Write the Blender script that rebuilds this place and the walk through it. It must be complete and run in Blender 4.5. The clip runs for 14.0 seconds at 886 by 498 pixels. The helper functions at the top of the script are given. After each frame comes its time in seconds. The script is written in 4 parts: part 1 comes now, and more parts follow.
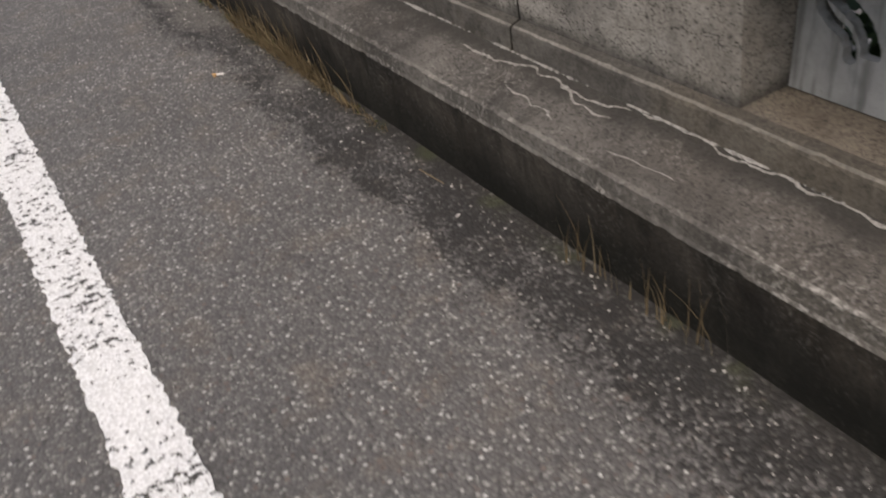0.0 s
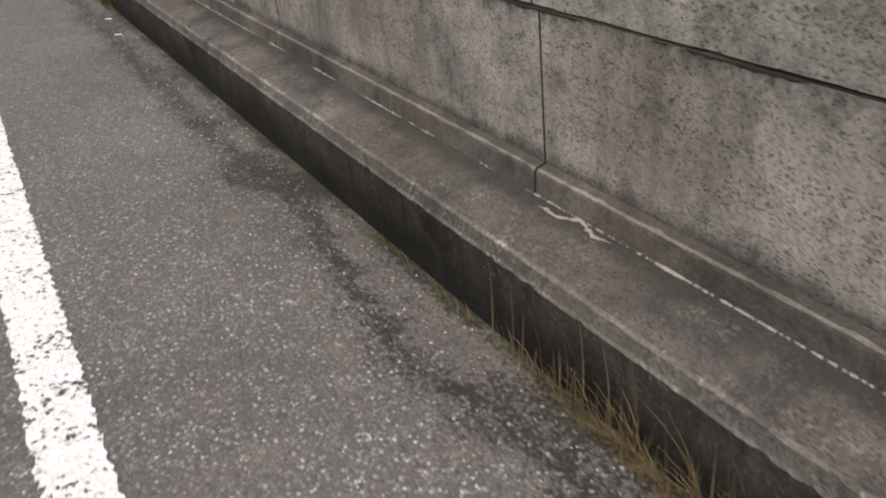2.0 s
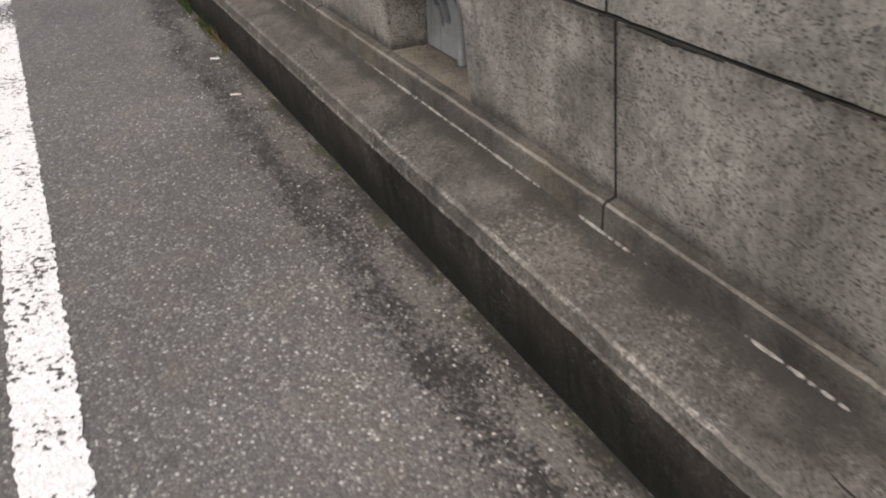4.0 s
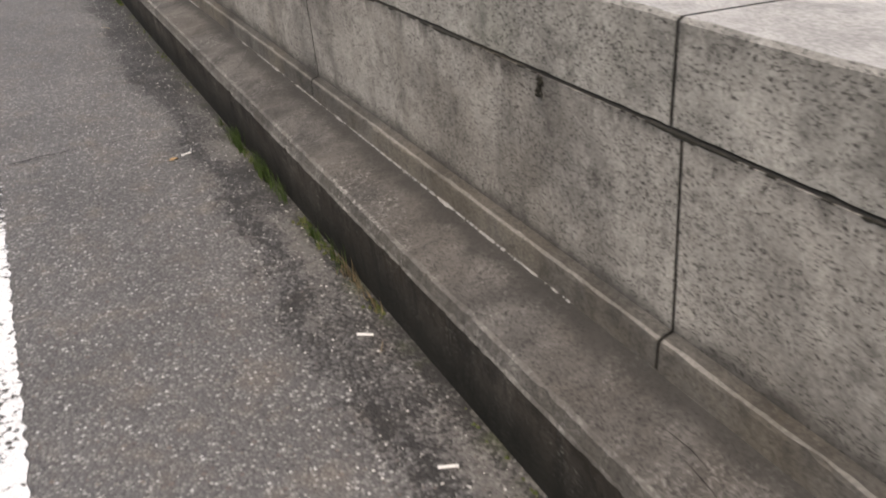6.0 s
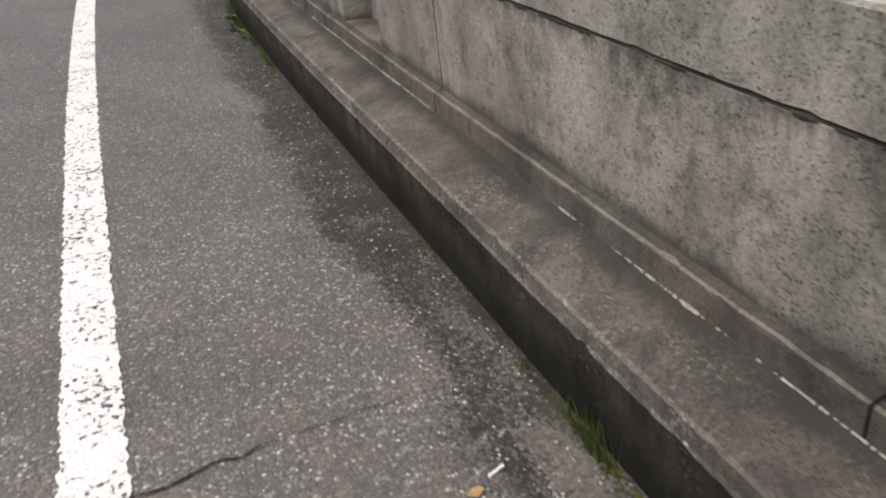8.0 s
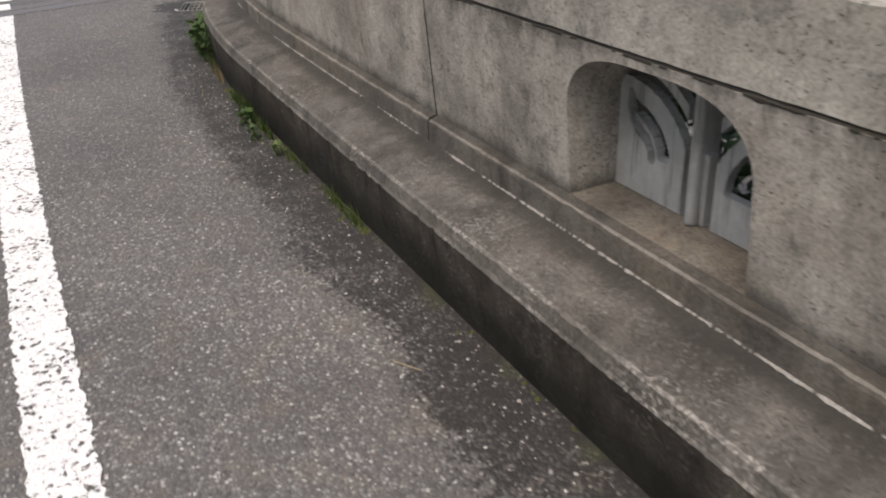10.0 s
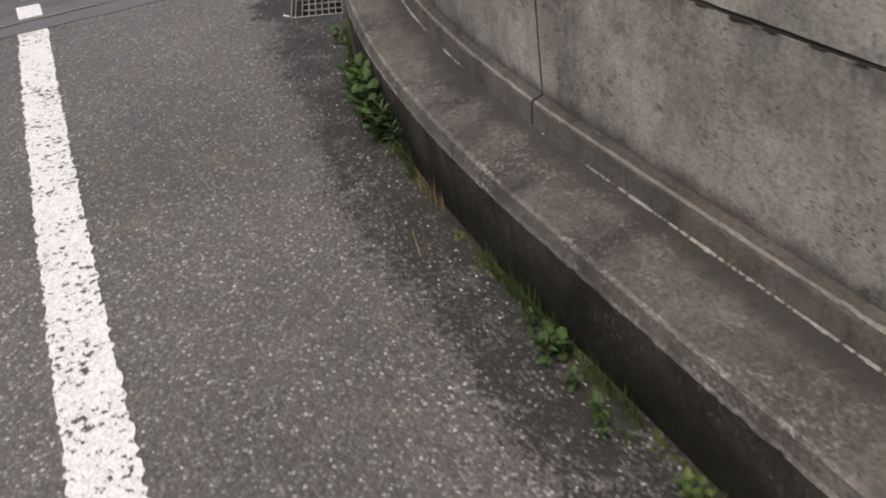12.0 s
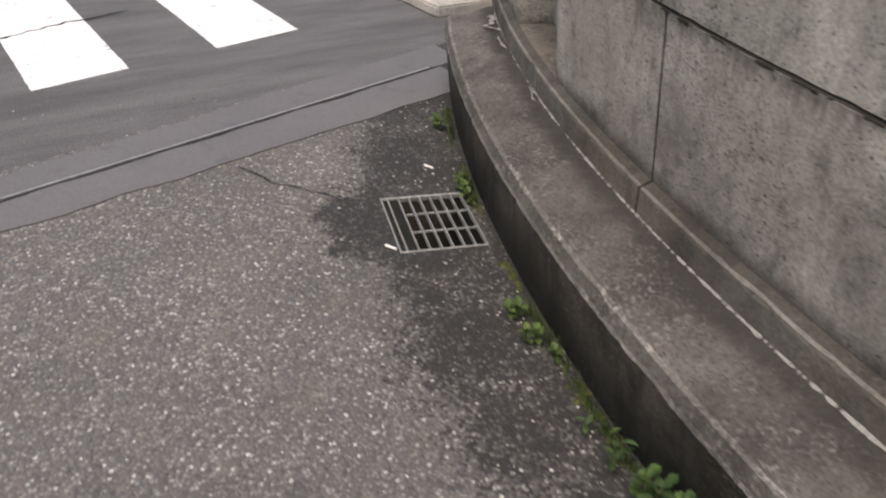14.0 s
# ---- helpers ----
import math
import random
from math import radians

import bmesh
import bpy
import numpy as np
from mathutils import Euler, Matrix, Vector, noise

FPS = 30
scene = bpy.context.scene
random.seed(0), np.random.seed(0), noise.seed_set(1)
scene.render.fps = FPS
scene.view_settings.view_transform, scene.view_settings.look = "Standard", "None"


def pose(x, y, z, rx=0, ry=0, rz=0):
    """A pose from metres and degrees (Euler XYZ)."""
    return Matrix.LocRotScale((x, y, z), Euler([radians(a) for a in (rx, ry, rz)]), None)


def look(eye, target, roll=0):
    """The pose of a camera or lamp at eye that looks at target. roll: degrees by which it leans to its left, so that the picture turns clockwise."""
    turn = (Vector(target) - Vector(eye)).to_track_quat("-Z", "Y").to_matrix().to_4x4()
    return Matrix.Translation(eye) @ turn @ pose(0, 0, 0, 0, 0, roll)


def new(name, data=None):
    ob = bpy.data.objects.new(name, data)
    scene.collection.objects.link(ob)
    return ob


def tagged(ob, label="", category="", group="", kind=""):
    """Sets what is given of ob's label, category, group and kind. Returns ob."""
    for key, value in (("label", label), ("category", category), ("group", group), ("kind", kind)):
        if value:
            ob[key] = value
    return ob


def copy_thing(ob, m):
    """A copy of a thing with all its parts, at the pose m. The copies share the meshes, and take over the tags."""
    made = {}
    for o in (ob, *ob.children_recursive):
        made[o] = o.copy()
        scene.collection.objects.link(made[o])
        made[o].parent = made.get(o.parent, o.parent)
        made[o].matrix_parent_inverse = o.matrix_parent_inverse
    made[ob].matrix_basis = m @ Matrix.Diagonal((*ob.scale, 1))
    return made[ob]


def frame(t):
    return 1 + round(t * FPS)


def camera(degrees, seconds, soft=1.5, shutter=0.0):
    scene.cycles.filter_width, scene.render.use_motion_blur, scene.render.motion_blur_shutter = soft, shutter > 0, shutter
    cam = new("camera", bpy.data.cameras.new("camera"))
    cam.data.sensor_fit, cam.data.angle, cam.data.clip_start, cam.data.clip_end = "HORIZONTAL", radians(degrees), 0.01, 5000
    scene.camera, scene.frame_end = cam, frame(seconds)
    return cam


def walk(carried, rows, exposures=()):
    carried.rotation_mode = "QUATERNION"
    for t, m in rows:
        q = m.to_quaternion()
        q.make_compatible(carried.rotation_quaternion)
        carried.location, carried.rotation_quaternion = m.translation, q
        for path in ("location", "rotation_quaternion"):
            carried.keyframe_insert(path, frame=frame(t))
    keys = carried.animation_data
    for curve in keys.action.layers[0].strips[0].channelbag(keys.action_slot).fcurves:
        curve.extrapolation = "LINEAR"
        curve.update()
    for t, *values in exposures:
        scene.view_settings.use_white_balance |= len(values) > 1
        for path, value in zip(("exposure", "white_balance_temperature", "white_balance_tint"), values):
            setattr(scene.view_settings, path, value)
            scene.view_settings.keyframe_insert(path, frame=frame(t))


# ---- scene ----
cam = camera(54.46, 14.0, 1.9, 0.2)
PATH = [
    (0.0, pose(-1.089, 0.009, 1.272, 54.91, 6.42, -32.31)),
    (0.5, pose(-1.061, 0.572, 1.262, 57.68, 7.05, -32.56)),
    (1.0, pose(-1.091, 1.143, 1.236, 61.05, 5.24, -31.10)),
    (1.5, pose(-1.109, 1.644, 1.211, 63.64, 0.03, -26.06)),
    (2.0, pose(-1.062, 2.243, 1.243, 63.72, 1.32, -29.17)),
    (2.5, pose(-0.945, 2.874, 1.289, 61.35, 2.77, -26.45)),
    (5.0, pose(-0.838, 5.891, 1.308, 60.38, 1.59, -25.57)),
    (5.5, pose(-0.803, 6.515, 1.320, 61.97, 2.32, -25.23)),
    (6.0, pose(-0.813, 7.136, 1.337, 63.19, 0.78, -26.44)),
    (6.5, pose(-0.775, 7.721, 1.312, 63.13, 1.97, -23.70)),
    (7.0, pose(-0.797, 8.346, 1.299, 61.90, 0.33, -22.04)),
    (7.5, pose(-0.823, 8.944, 1.288, 63.17, 1.83, -20.57)),
    (10.0, pose(-0.966, 12.051, 1.293, 63.23, 1.86, -27.34)),
    (10.5, pose(-0.982, 12.738, 1.304, 61.40, 2.69, -26.99)),
    (11.0, pose(-0.963, 13.408, 1.318, 60.13, 3.23, -23.98)),
    (11.5, pose(-0.951, 14.072, 1.328, 59.06, 3.97, -26.91)),
    (12.0, pose(-0.901, 14.671, 1.332, 57.73, 3.31, -26.44)),
    (12.5, pose(-0.902, 15.245, 1.343, 58.65, 2.48, -29.75)),
    (13.0, pose(-0.916, 15.843, 1.324, 59.49, 0.60, -25.61)),
    (13.5, pose(-0.870, 16.530, 1.316, 58.34, -1.66, -30.66)),
    (14.0, pose(-0.812, 17.147, 1.316, 59.34, -1.81, -32.54)),
]
EXPOSURES = [(t, 0.39 + e, 6640, 12) for t, e in ((0.0, -0.12), (0.5, 0.12), (1.0, 0.36), (1.5, 0.20), (2.0, 0.16), (2.5, 0.11), (5.0, 0.16), (5.5, 0.29), (6.5, 0.17), (7.0, 0.02), (7.5, 0.19), (10.0, 0.23), (10.5, 0.18), (11.0, 0.20), (12.0, -0.06), (12.5, 0.02), (13.0, 0.0), (13.5, 0.15), (14.0, 0.26))]
SKY, SUN = 0.11, 1.2
walk(cam, PATH, EXPOSURES)

# ---- light: an overcast afternoon ----
world = bpy.data.worlds.new("overcast_sky")
scene.world = world
world.use_nodes = True
wn = world.node_tree
sky = wn.nodes.new("ShaderNodeTexSky")
sky.sky_type = "NISHITA"
sky.sun_disc = False
sky.sun_elevation = radians(64)
sky.sun_rotation = radians(235)
sky.air_density = 1.6
sky.dust_density = 6.0
wn.nodes["Background"].inputs[1].default_value = SKY
wn.links.new(sky.outputs[0], wn.nodes["Background"].inputs[0])
sun = new("sun", bpy.data.lights.new("sun", "SUN"))
sun.data.energy = SUN
sun.data.angle = radians(40)
sun.data.color = (1.0, 0.95, 0.88)
sun.matrix_world = look((-4.4, -2.9, 11), (0, 0, 0))

# ---- the plan: stations run along the kerb edge, offsets u to its right ----
Y0, K1, L1, K2 = 12.8845, 0.0074, 3.379, 0.1257      # straight, faint bend, firm bend to the right
R1, R2, A1 = 1 / K1, 1 / K2, K1 * L1
C1 = Vector((R1, Y0))
N1 = Vector((-math.cos(A1), math.sin(A1)))
C2 = C1 + N1 * (R1 - R2)
PANEL = 2.104                                        # spacing of the wall's joints
JOINTS = [-4.437, -2.333, -0.228, 1.876, 4.025, 6.131, 8.235, 10.361, 12.383, 14.487, 16.574, 18.543, 20.665]
OPENINGS = (0, 3, 6, 9)                              # panels that are pierced, counted from station -0.228
WALL_BACK = 0.53


def at(s, u, z=0.0):
    """World place of station s, offset u, height z."""
    if s <= Y0:
        return Vector((u, s, z))
    if s - Y0 <= L1:
        a = (s - Y0) * K1
        p = C1 + Vector((-math.cos(a), math.sin(a))) * (R1 - u)
    else:
        a = A1 + (s - Y0 - L1) * K2
        p = C2 + Vector((-math.cos(a), math.sin(a))) * (R2 - u)
    return Vector((p.x, p.y, z))


def heading(s):
    d = at(s + 0.01, 0) - at(s - 0.01, 0)
    return math.degrees(math.atan2(-d.x, d.y))


def line_x(y):
    """The right edge of the white line."""
    d = max(y - 13.0142, 0)
    e = min(d, 6.7)
    return -0.999 + 0.0067 * (e * e / 2 + 6.7 * (d - e))


# ---- materials ----
class Nodes:
    """A short hand for building one procedural material."""

    def __init__(self, name):
        self.mat = bpy.data.materials.new(name)
        self.mat.use_nodes = True
        self.t = self.mat.node_tree
        self.bsdf = self.t.nodes["Principled BSDF"]
        self.pos = self.t.nodes.new("ShaderNodeNewGeometry").outputs["Position"]

    def set(self, socket, v):
        if hasattr(v, "is_output"):
            self.t.links.new(v, socket)
        else:
            socket.default_value = v

    def scale(self, v, xyz):
        n = self.t.nodes.new("ShaderNodeMapping")
        self.set(n.inputs[0], v)
        n.inputs["Scale"].default_value = xyz
        return n.outputs[0]

    def noise(self, scale, detail=3.0, rough=0.6, vec=None, dist=0.0):
        n = self.t.nodes.new("ShaderNodeTexNoise")
        self.set(n.inputs["Vector"], vec if vec else self.pos)
        n.inputs["Scale"].default_value, n.inputs["Detail"].default_value = scale, detail
        n.inputs["Roughness"].default_value, n.inputs["Distortion"].default_value = rough, dist
        return n.outputs["Fac"]

    def cells(self, scale, vec=None, feature="F1"):
        n = self.t.nodes.new("ShaderNodeTexVoronoi")
        n.feature = feature
        self.set(n.inputs["Vector"], vec if vec else self.pos)
        n.inputs["Scale"].default_value = scale
        return n.outputs

    def ramp(self, v, stops):
        n = self.t.nodes.new("ShaderNodeValToRGB")
        self.set(n.inputs[0], v)
        e = n.color_ramp.elements
        while len(e) < len(stops):
            e.new(0.5)
        for el, (p, c) in zip(e, stops):
            el.position = p
            el.color = (c, c, c, 1) if isinstance(c, (int, float)) else (*c, 1)
        return n.outputs[0]

    def math(self, op, a, b=0.0, c=0.0):
        n = self.t.nodes.new("ShaderNodeMath")
        n.operation = op
        for i, v in enumerate((a, b, c)):
            self.set(n.inputs[i], v)
        return n.outputs[0]

    def fit(self, v, a, b, lo=0.0, hi=1.0):
        n = self.t.nodes.new("ShaderNodeMapRange")
        n.interpolation_type = "SMOOTHSTEP"
        self.set(n.inputs[0], v)
        for i, x in enumerate((a, b, lo, hi)):
            n.inputs[i + 1].default_value = x
        return n.outputs[0]

    def mix(self, f, a, b, mode="MIX"):
        n = self.t.nodes.new("ShaderNodeMix")
        n.data_type, n.blend_type = "RGBA", mode
        self.set(n.inputs[0], f)
        for s, v in ((n.inputs[6], a), (n.inputs[7], b)):
            self.set(s, (*v, 1) if isinstance(v, tuple) else v)
        return n.outputs[2]

    def xyz(self):
        n = self.t.nodes.new("ShaderNodeSeparateXYZ")
        self.set(n.inputs[0], self.pos)
        return n.outputs

    def island(self):
        return self.t.nodes.new("ShaderNodeNewGeometry").outputs["Random Per Island"]

    def one(self):
        return self.t.nodes.new("ShaderNodeObjectInfo").outputs["Random"]

    def bump(self, h, strength, distance, under=None):
        n = self.t.nodes.new("ShaderNodeBump")
        n.inputs["Strength"].default_value, n.inputs["Distance"].default_value = strength, distance
        self.set(n.inputs["Height"], h)
        if under:
            self.set(n.inputs["Normal"], under)
        return n.outputs[0]

    def done(self, colour, rough=0.85, normal=None, metal=0.0, spec=0.3):
        b = self.bsdf.inputs
        self.set(b["Base Color"], (*colour, 1) if isinstance(colour, tuple) else colour)
        self.set(b["Roughness"], rough)
        self.set(b["Metallic"], metal)
        b["Specular IOR Level"].default_value = spec
        if normal:
            self.set(b["Normal"], normal)
        return self.mat


def kerb_offset(n):
    """Distance to the right of the kerb's edge, from the position, in nodes."""
    x, y, _ = n.xyz()
    bend = n.math("MAXIMUM", n.math("SUBTRACT", y, Y0), 0.0)
    near = n.math("SUBTRACT", x, n.math("MULTIPLY", n.math("MULTIPLY", bend, bend), K1 / 2))
    dx, dy = n.math("SUBTRACT", x, C2.x), n.math("SUBTRACT", y, C2.y)
    far = n.math("SUBTRACT", R2, n.math("SQRT", n.math("ADD", n.math("MULTIPLY", dx, dx), n.math("MULTIPLY", dy, dy))))
    pick = n.math("GREATER_THAN", y, Y0 + L1)
    return n.math("ADD", n.math("MULTIPLY", far, pick), n.math("MULTIPLY", near, n.math("SUBTRACT", 1.0, pick)))


def asphalt_colour(n):
    warp = n.mix(0.012, n.pos, n.t.nodes.new("ShaderNodeTexNoise").outputs["Color"], "ADD")
    c = n.cells(112.0, warp)
    grey = n.t.nodes.new("ShaderNodeSeparateColor")
    n.set(grey.inputs[0], c["Color"])
    stones = n.ramp(grey.outputs[0], [(0.0, (0.085, 0.081, 0.078)), (0.45, (0.120, 0.114, 0.109)), (0.74, (0.160, 0.151, 0.143)), (0.88, (0.215, 0.206, 0.192)), (0.95, (0.30, 0.288, 0.268)), (1.0, (0.52, 0.505, 0.48))])
    gap = n.ramp(c["Distance"], [(0.30, 0.0), (0.62, 1.0)])
    col = n.mix(n.math("MULTIPLY", gap, 0.60), stones, (0.062, 0.058, 0.055))
    k = n.cells(54.0, warp)
    kg = n.t.nodes.new("ShaderNodeSeparateColor")
    n.set(kg.inputs[0], k["Color"])
    chip = n.math("MULTIPLY", n.math("LESS_THAN", k["Distance"], n.math("MULTIPLY_ADD", kg.outputs[1], 0.26, 0.14)), n.math("GREATER_THAN", kg.outputs[0], 0.72))
    col = n.mix(n.math("MULTIPLY", chip, 0.85), col, n.ramp(kg.outputs[2], [(0.0, (0.055, 0.052, 0.050)), (0.35, (0.13, 0.10, 0.085)), (0.6, (0.19, 0.182, 0.165)), (0.85, (0.33, 0.318, 0.295)), (1.0, (0.54, 0.52, 0.49))]))
    big = n.ramp(n.noise(1.1, 5.0, 0.65), [(0.3, 0.80), (0.7, 1.18)])
    col = n.mix(1.0, col, big, "MULTIPLY")
    tint = n.fit(n.noise(6.0, 4.0), 0.5, 0.72)
    col = n.mix(n.math("MULTIPLY", tint, 0.30), col, (0.17, 0.135, 0.10), "MIX")
    return col, c["Distance"], grey.outputs[1]


def make_asphalt():
    n = Nodes("asphalt")
    col, dist, rnd = asphalt_colour(n)
    u = kerb_offset(n)
    u = n.math("SUBTRACT", u, n.math("MULTIPLY", n.math("GREATER_THAN", u, 0.4), 10.0))   # plain ground behind the wall
    wob = n.math("MULTIPLY", n.math("SUBTRACT", n.noise(1.7, 5.0, 0.62), 0.5), 0.42)
    fray = n.math("MULTIPLY", n.math("SUBTRACT", n.noise(30.0, 5.0, 0.75), 0.5), 0.26)
    _, reach, _ = n.xyz()
    v = n.math("ADD", n.math("ADD", n.math("ADD", u, wob), fray), n.fit(reach, 17.2, 18.9, 0.0, 0.13))
    # a mortar haunch against the kerb, and the damp, dirty runnel along its edge
    _, along, _ = n.xyz()
    silt = n.math("MULTIPLY", n.fit(v, -0.19, -0.13), n.ramp(n.noise(1.6, 3.0), [(0.38, 0.1), (0.56, 1.0)]))
    silt = n.math("MULTIPLY", n.math("MULTIPLY", silt, n.fit(along, 12.0, 11.2)), n.fit(along, 2.2, 3.2))
    # dark gutter zone and kerb-foot strip: damp and dirt, plus shade put into colour
    zone = n.math("MULTIPLY", n.fit(v, -0.36, -0.12), n.math("SUBTRACT", 1.0, n.math("MULTIPLY", silt, 0.85)))
    zone = n.math("MULTIPLY", zone, n.ramp(n.noise(4.0, 6.0, 0.72), [(0.34, 0.50), (0.58, 1.0)]))
    band = n.math("MULTIPLY", n.fit(v, -0.27, -0.22), n.fit(v, -0.14, -0.19))
    band = n.math("MULTIPLY", band, n.ramp(n.noise(6.0, 6.0, 0.75), [(0.38, 0.0), (0.58, 1.0)]))
    wet = n.math("MULTIPLY", n.fit(u, -0.07, -0.01), n.ramp(n.noise(3.0, 4.0), [(0.36, 0.2), (0.56, 1.0)]))
    band = n.math("MAXIMUM", n.math("MAXIMUM", band, wet), n.math("MULTIPLY", zone, 1.0))
    col = n.mix(n.math("MULTIPLY", silt, 0.70), col, n.mix(n.ramp(n.noise(55.0, 4.0), [(0.35, 0.0), (0.65, 1.0)]), (0.080, 0.073, 0.065), (0.150, 0.139, 0.125)))
    x, y, _ = n.xyz()
    # the soaked patch round the drain
    ddx, ddy = n.math("SUBTRACT", x, 0.36), n.math("MULTIPLY", n.math("SUBTRACT", y, 19.22), 0.8)
    dd = n.math("SQRT", n.math("ADD", n.math("MULTIPLY", ddx, ddx), n.math("MULTIPLY", ddy, ddy)))
    soak = n.fit(n.math("ADD", dd, n.math("MULTIPLY", n.math("SUBTRACT", n.noise(12.0, 5.0, 0.72), 0.5), 0.60)), 0.27, 0.17)
    band = n.math("MAXIMUM", band, n.math("MULTIPLY", soak, 0.85))
    take = n.fit(n.math("SUBTRACT", n.math("MULTIPLY", band, 1.15), rnd), -0.45, 0.50)
    col = n.mix(n.math("MULTIPLY", take, 0.93), col, (0.012, 0.0108, 0.0095))
    # moss creeping out of the joint
    moss = n.math("MULTIPLY", n.fit(u, -0.075, 0.0), n.fit(n.noise(4.5, 4.0), 0.50, 0.66))
    col = n.mix(n.math("MULTIPLY", moss, 0.6), col, (0.045, 0.052, 0.018))
    # smoother, tighter surface beyond the joint of the deck
    far = n.math("GREATER_THAN", n.math("SUBTRACT", y, n.math("MULTIPLY", x, 0.25)), 20.33)
    tight = n.mix(n.ramp(n.noise(110.0, 4.0, 0.7), [(0.34, 0.0), (0.66, 1.0)]), (0.062, 0.059, 0.060), (0.145, 0.138, 0.136))
    worn = n.ramp(n.noise(1.0, 6.0, 0.7, n.scale(n.pos, (0.9, 5.5, 1.0))), [(0.36, 0.66), (0.62, 1.16)])
    col = n.mix(far, col, n.mix(1.0, tight, worn, "MULTIPLY"))
    h = n.math("SUBTRACT", 1.0, dist)
    rough = n.math("ADD", 0.68, n.math("MULTIPLY", band, 0.08))
    nrm = n.bump(h, 0.55, 0.0035, n.bump(n.noise(3.0, 4.0), 0.3, 0.02))
    return n.done(col, rough, nrm, 0.0, 0.5)


def make_paint(name, worn):
    n = Nodes(name)
    col, dist, _ = asphalt_colour(n)
    x, y, _ = n.xyz()
    bad = n.math("MULTIPLY", n.fit(y, 10.2, 10.75), n.fit(y, 11.09, 11.05))
    lost = n.math("ADD", n.noise(46.0, 4.0, 0.65), n.math("MULTIPLY", n.math("SUBTRACT", n.noise(5.0, 4.0), 0.5), 0.45))
    lost = n.math("ADD", lost, n.math("MULTIPLY", bad, 0.16))
    gone = n.fit(lost, worn, worn + 0.045)
    chalk = n.mix(n.noise(24.0, 4.0), (0.62, 0.62, 0.62), (0.86, 0.86, 0.86))
    grime = n.mix(n.math("MULTIPLY", n.fit(dist, 0.35, 0.7), 0.28), chalk, (0.25, 0.24, 0.23))
    nrm = n.bump(n.math("SUBTRACT", 1.0, dist), 0.45, 0.003, n.bump(n.math("SUBTRACT", 1.0, gone), 0.6, 0.002))
    return n.done(n.mix(gone, grime, n.mix(0.45, col, (0.03, 0.03, 0.03))), 0.75, nrm)


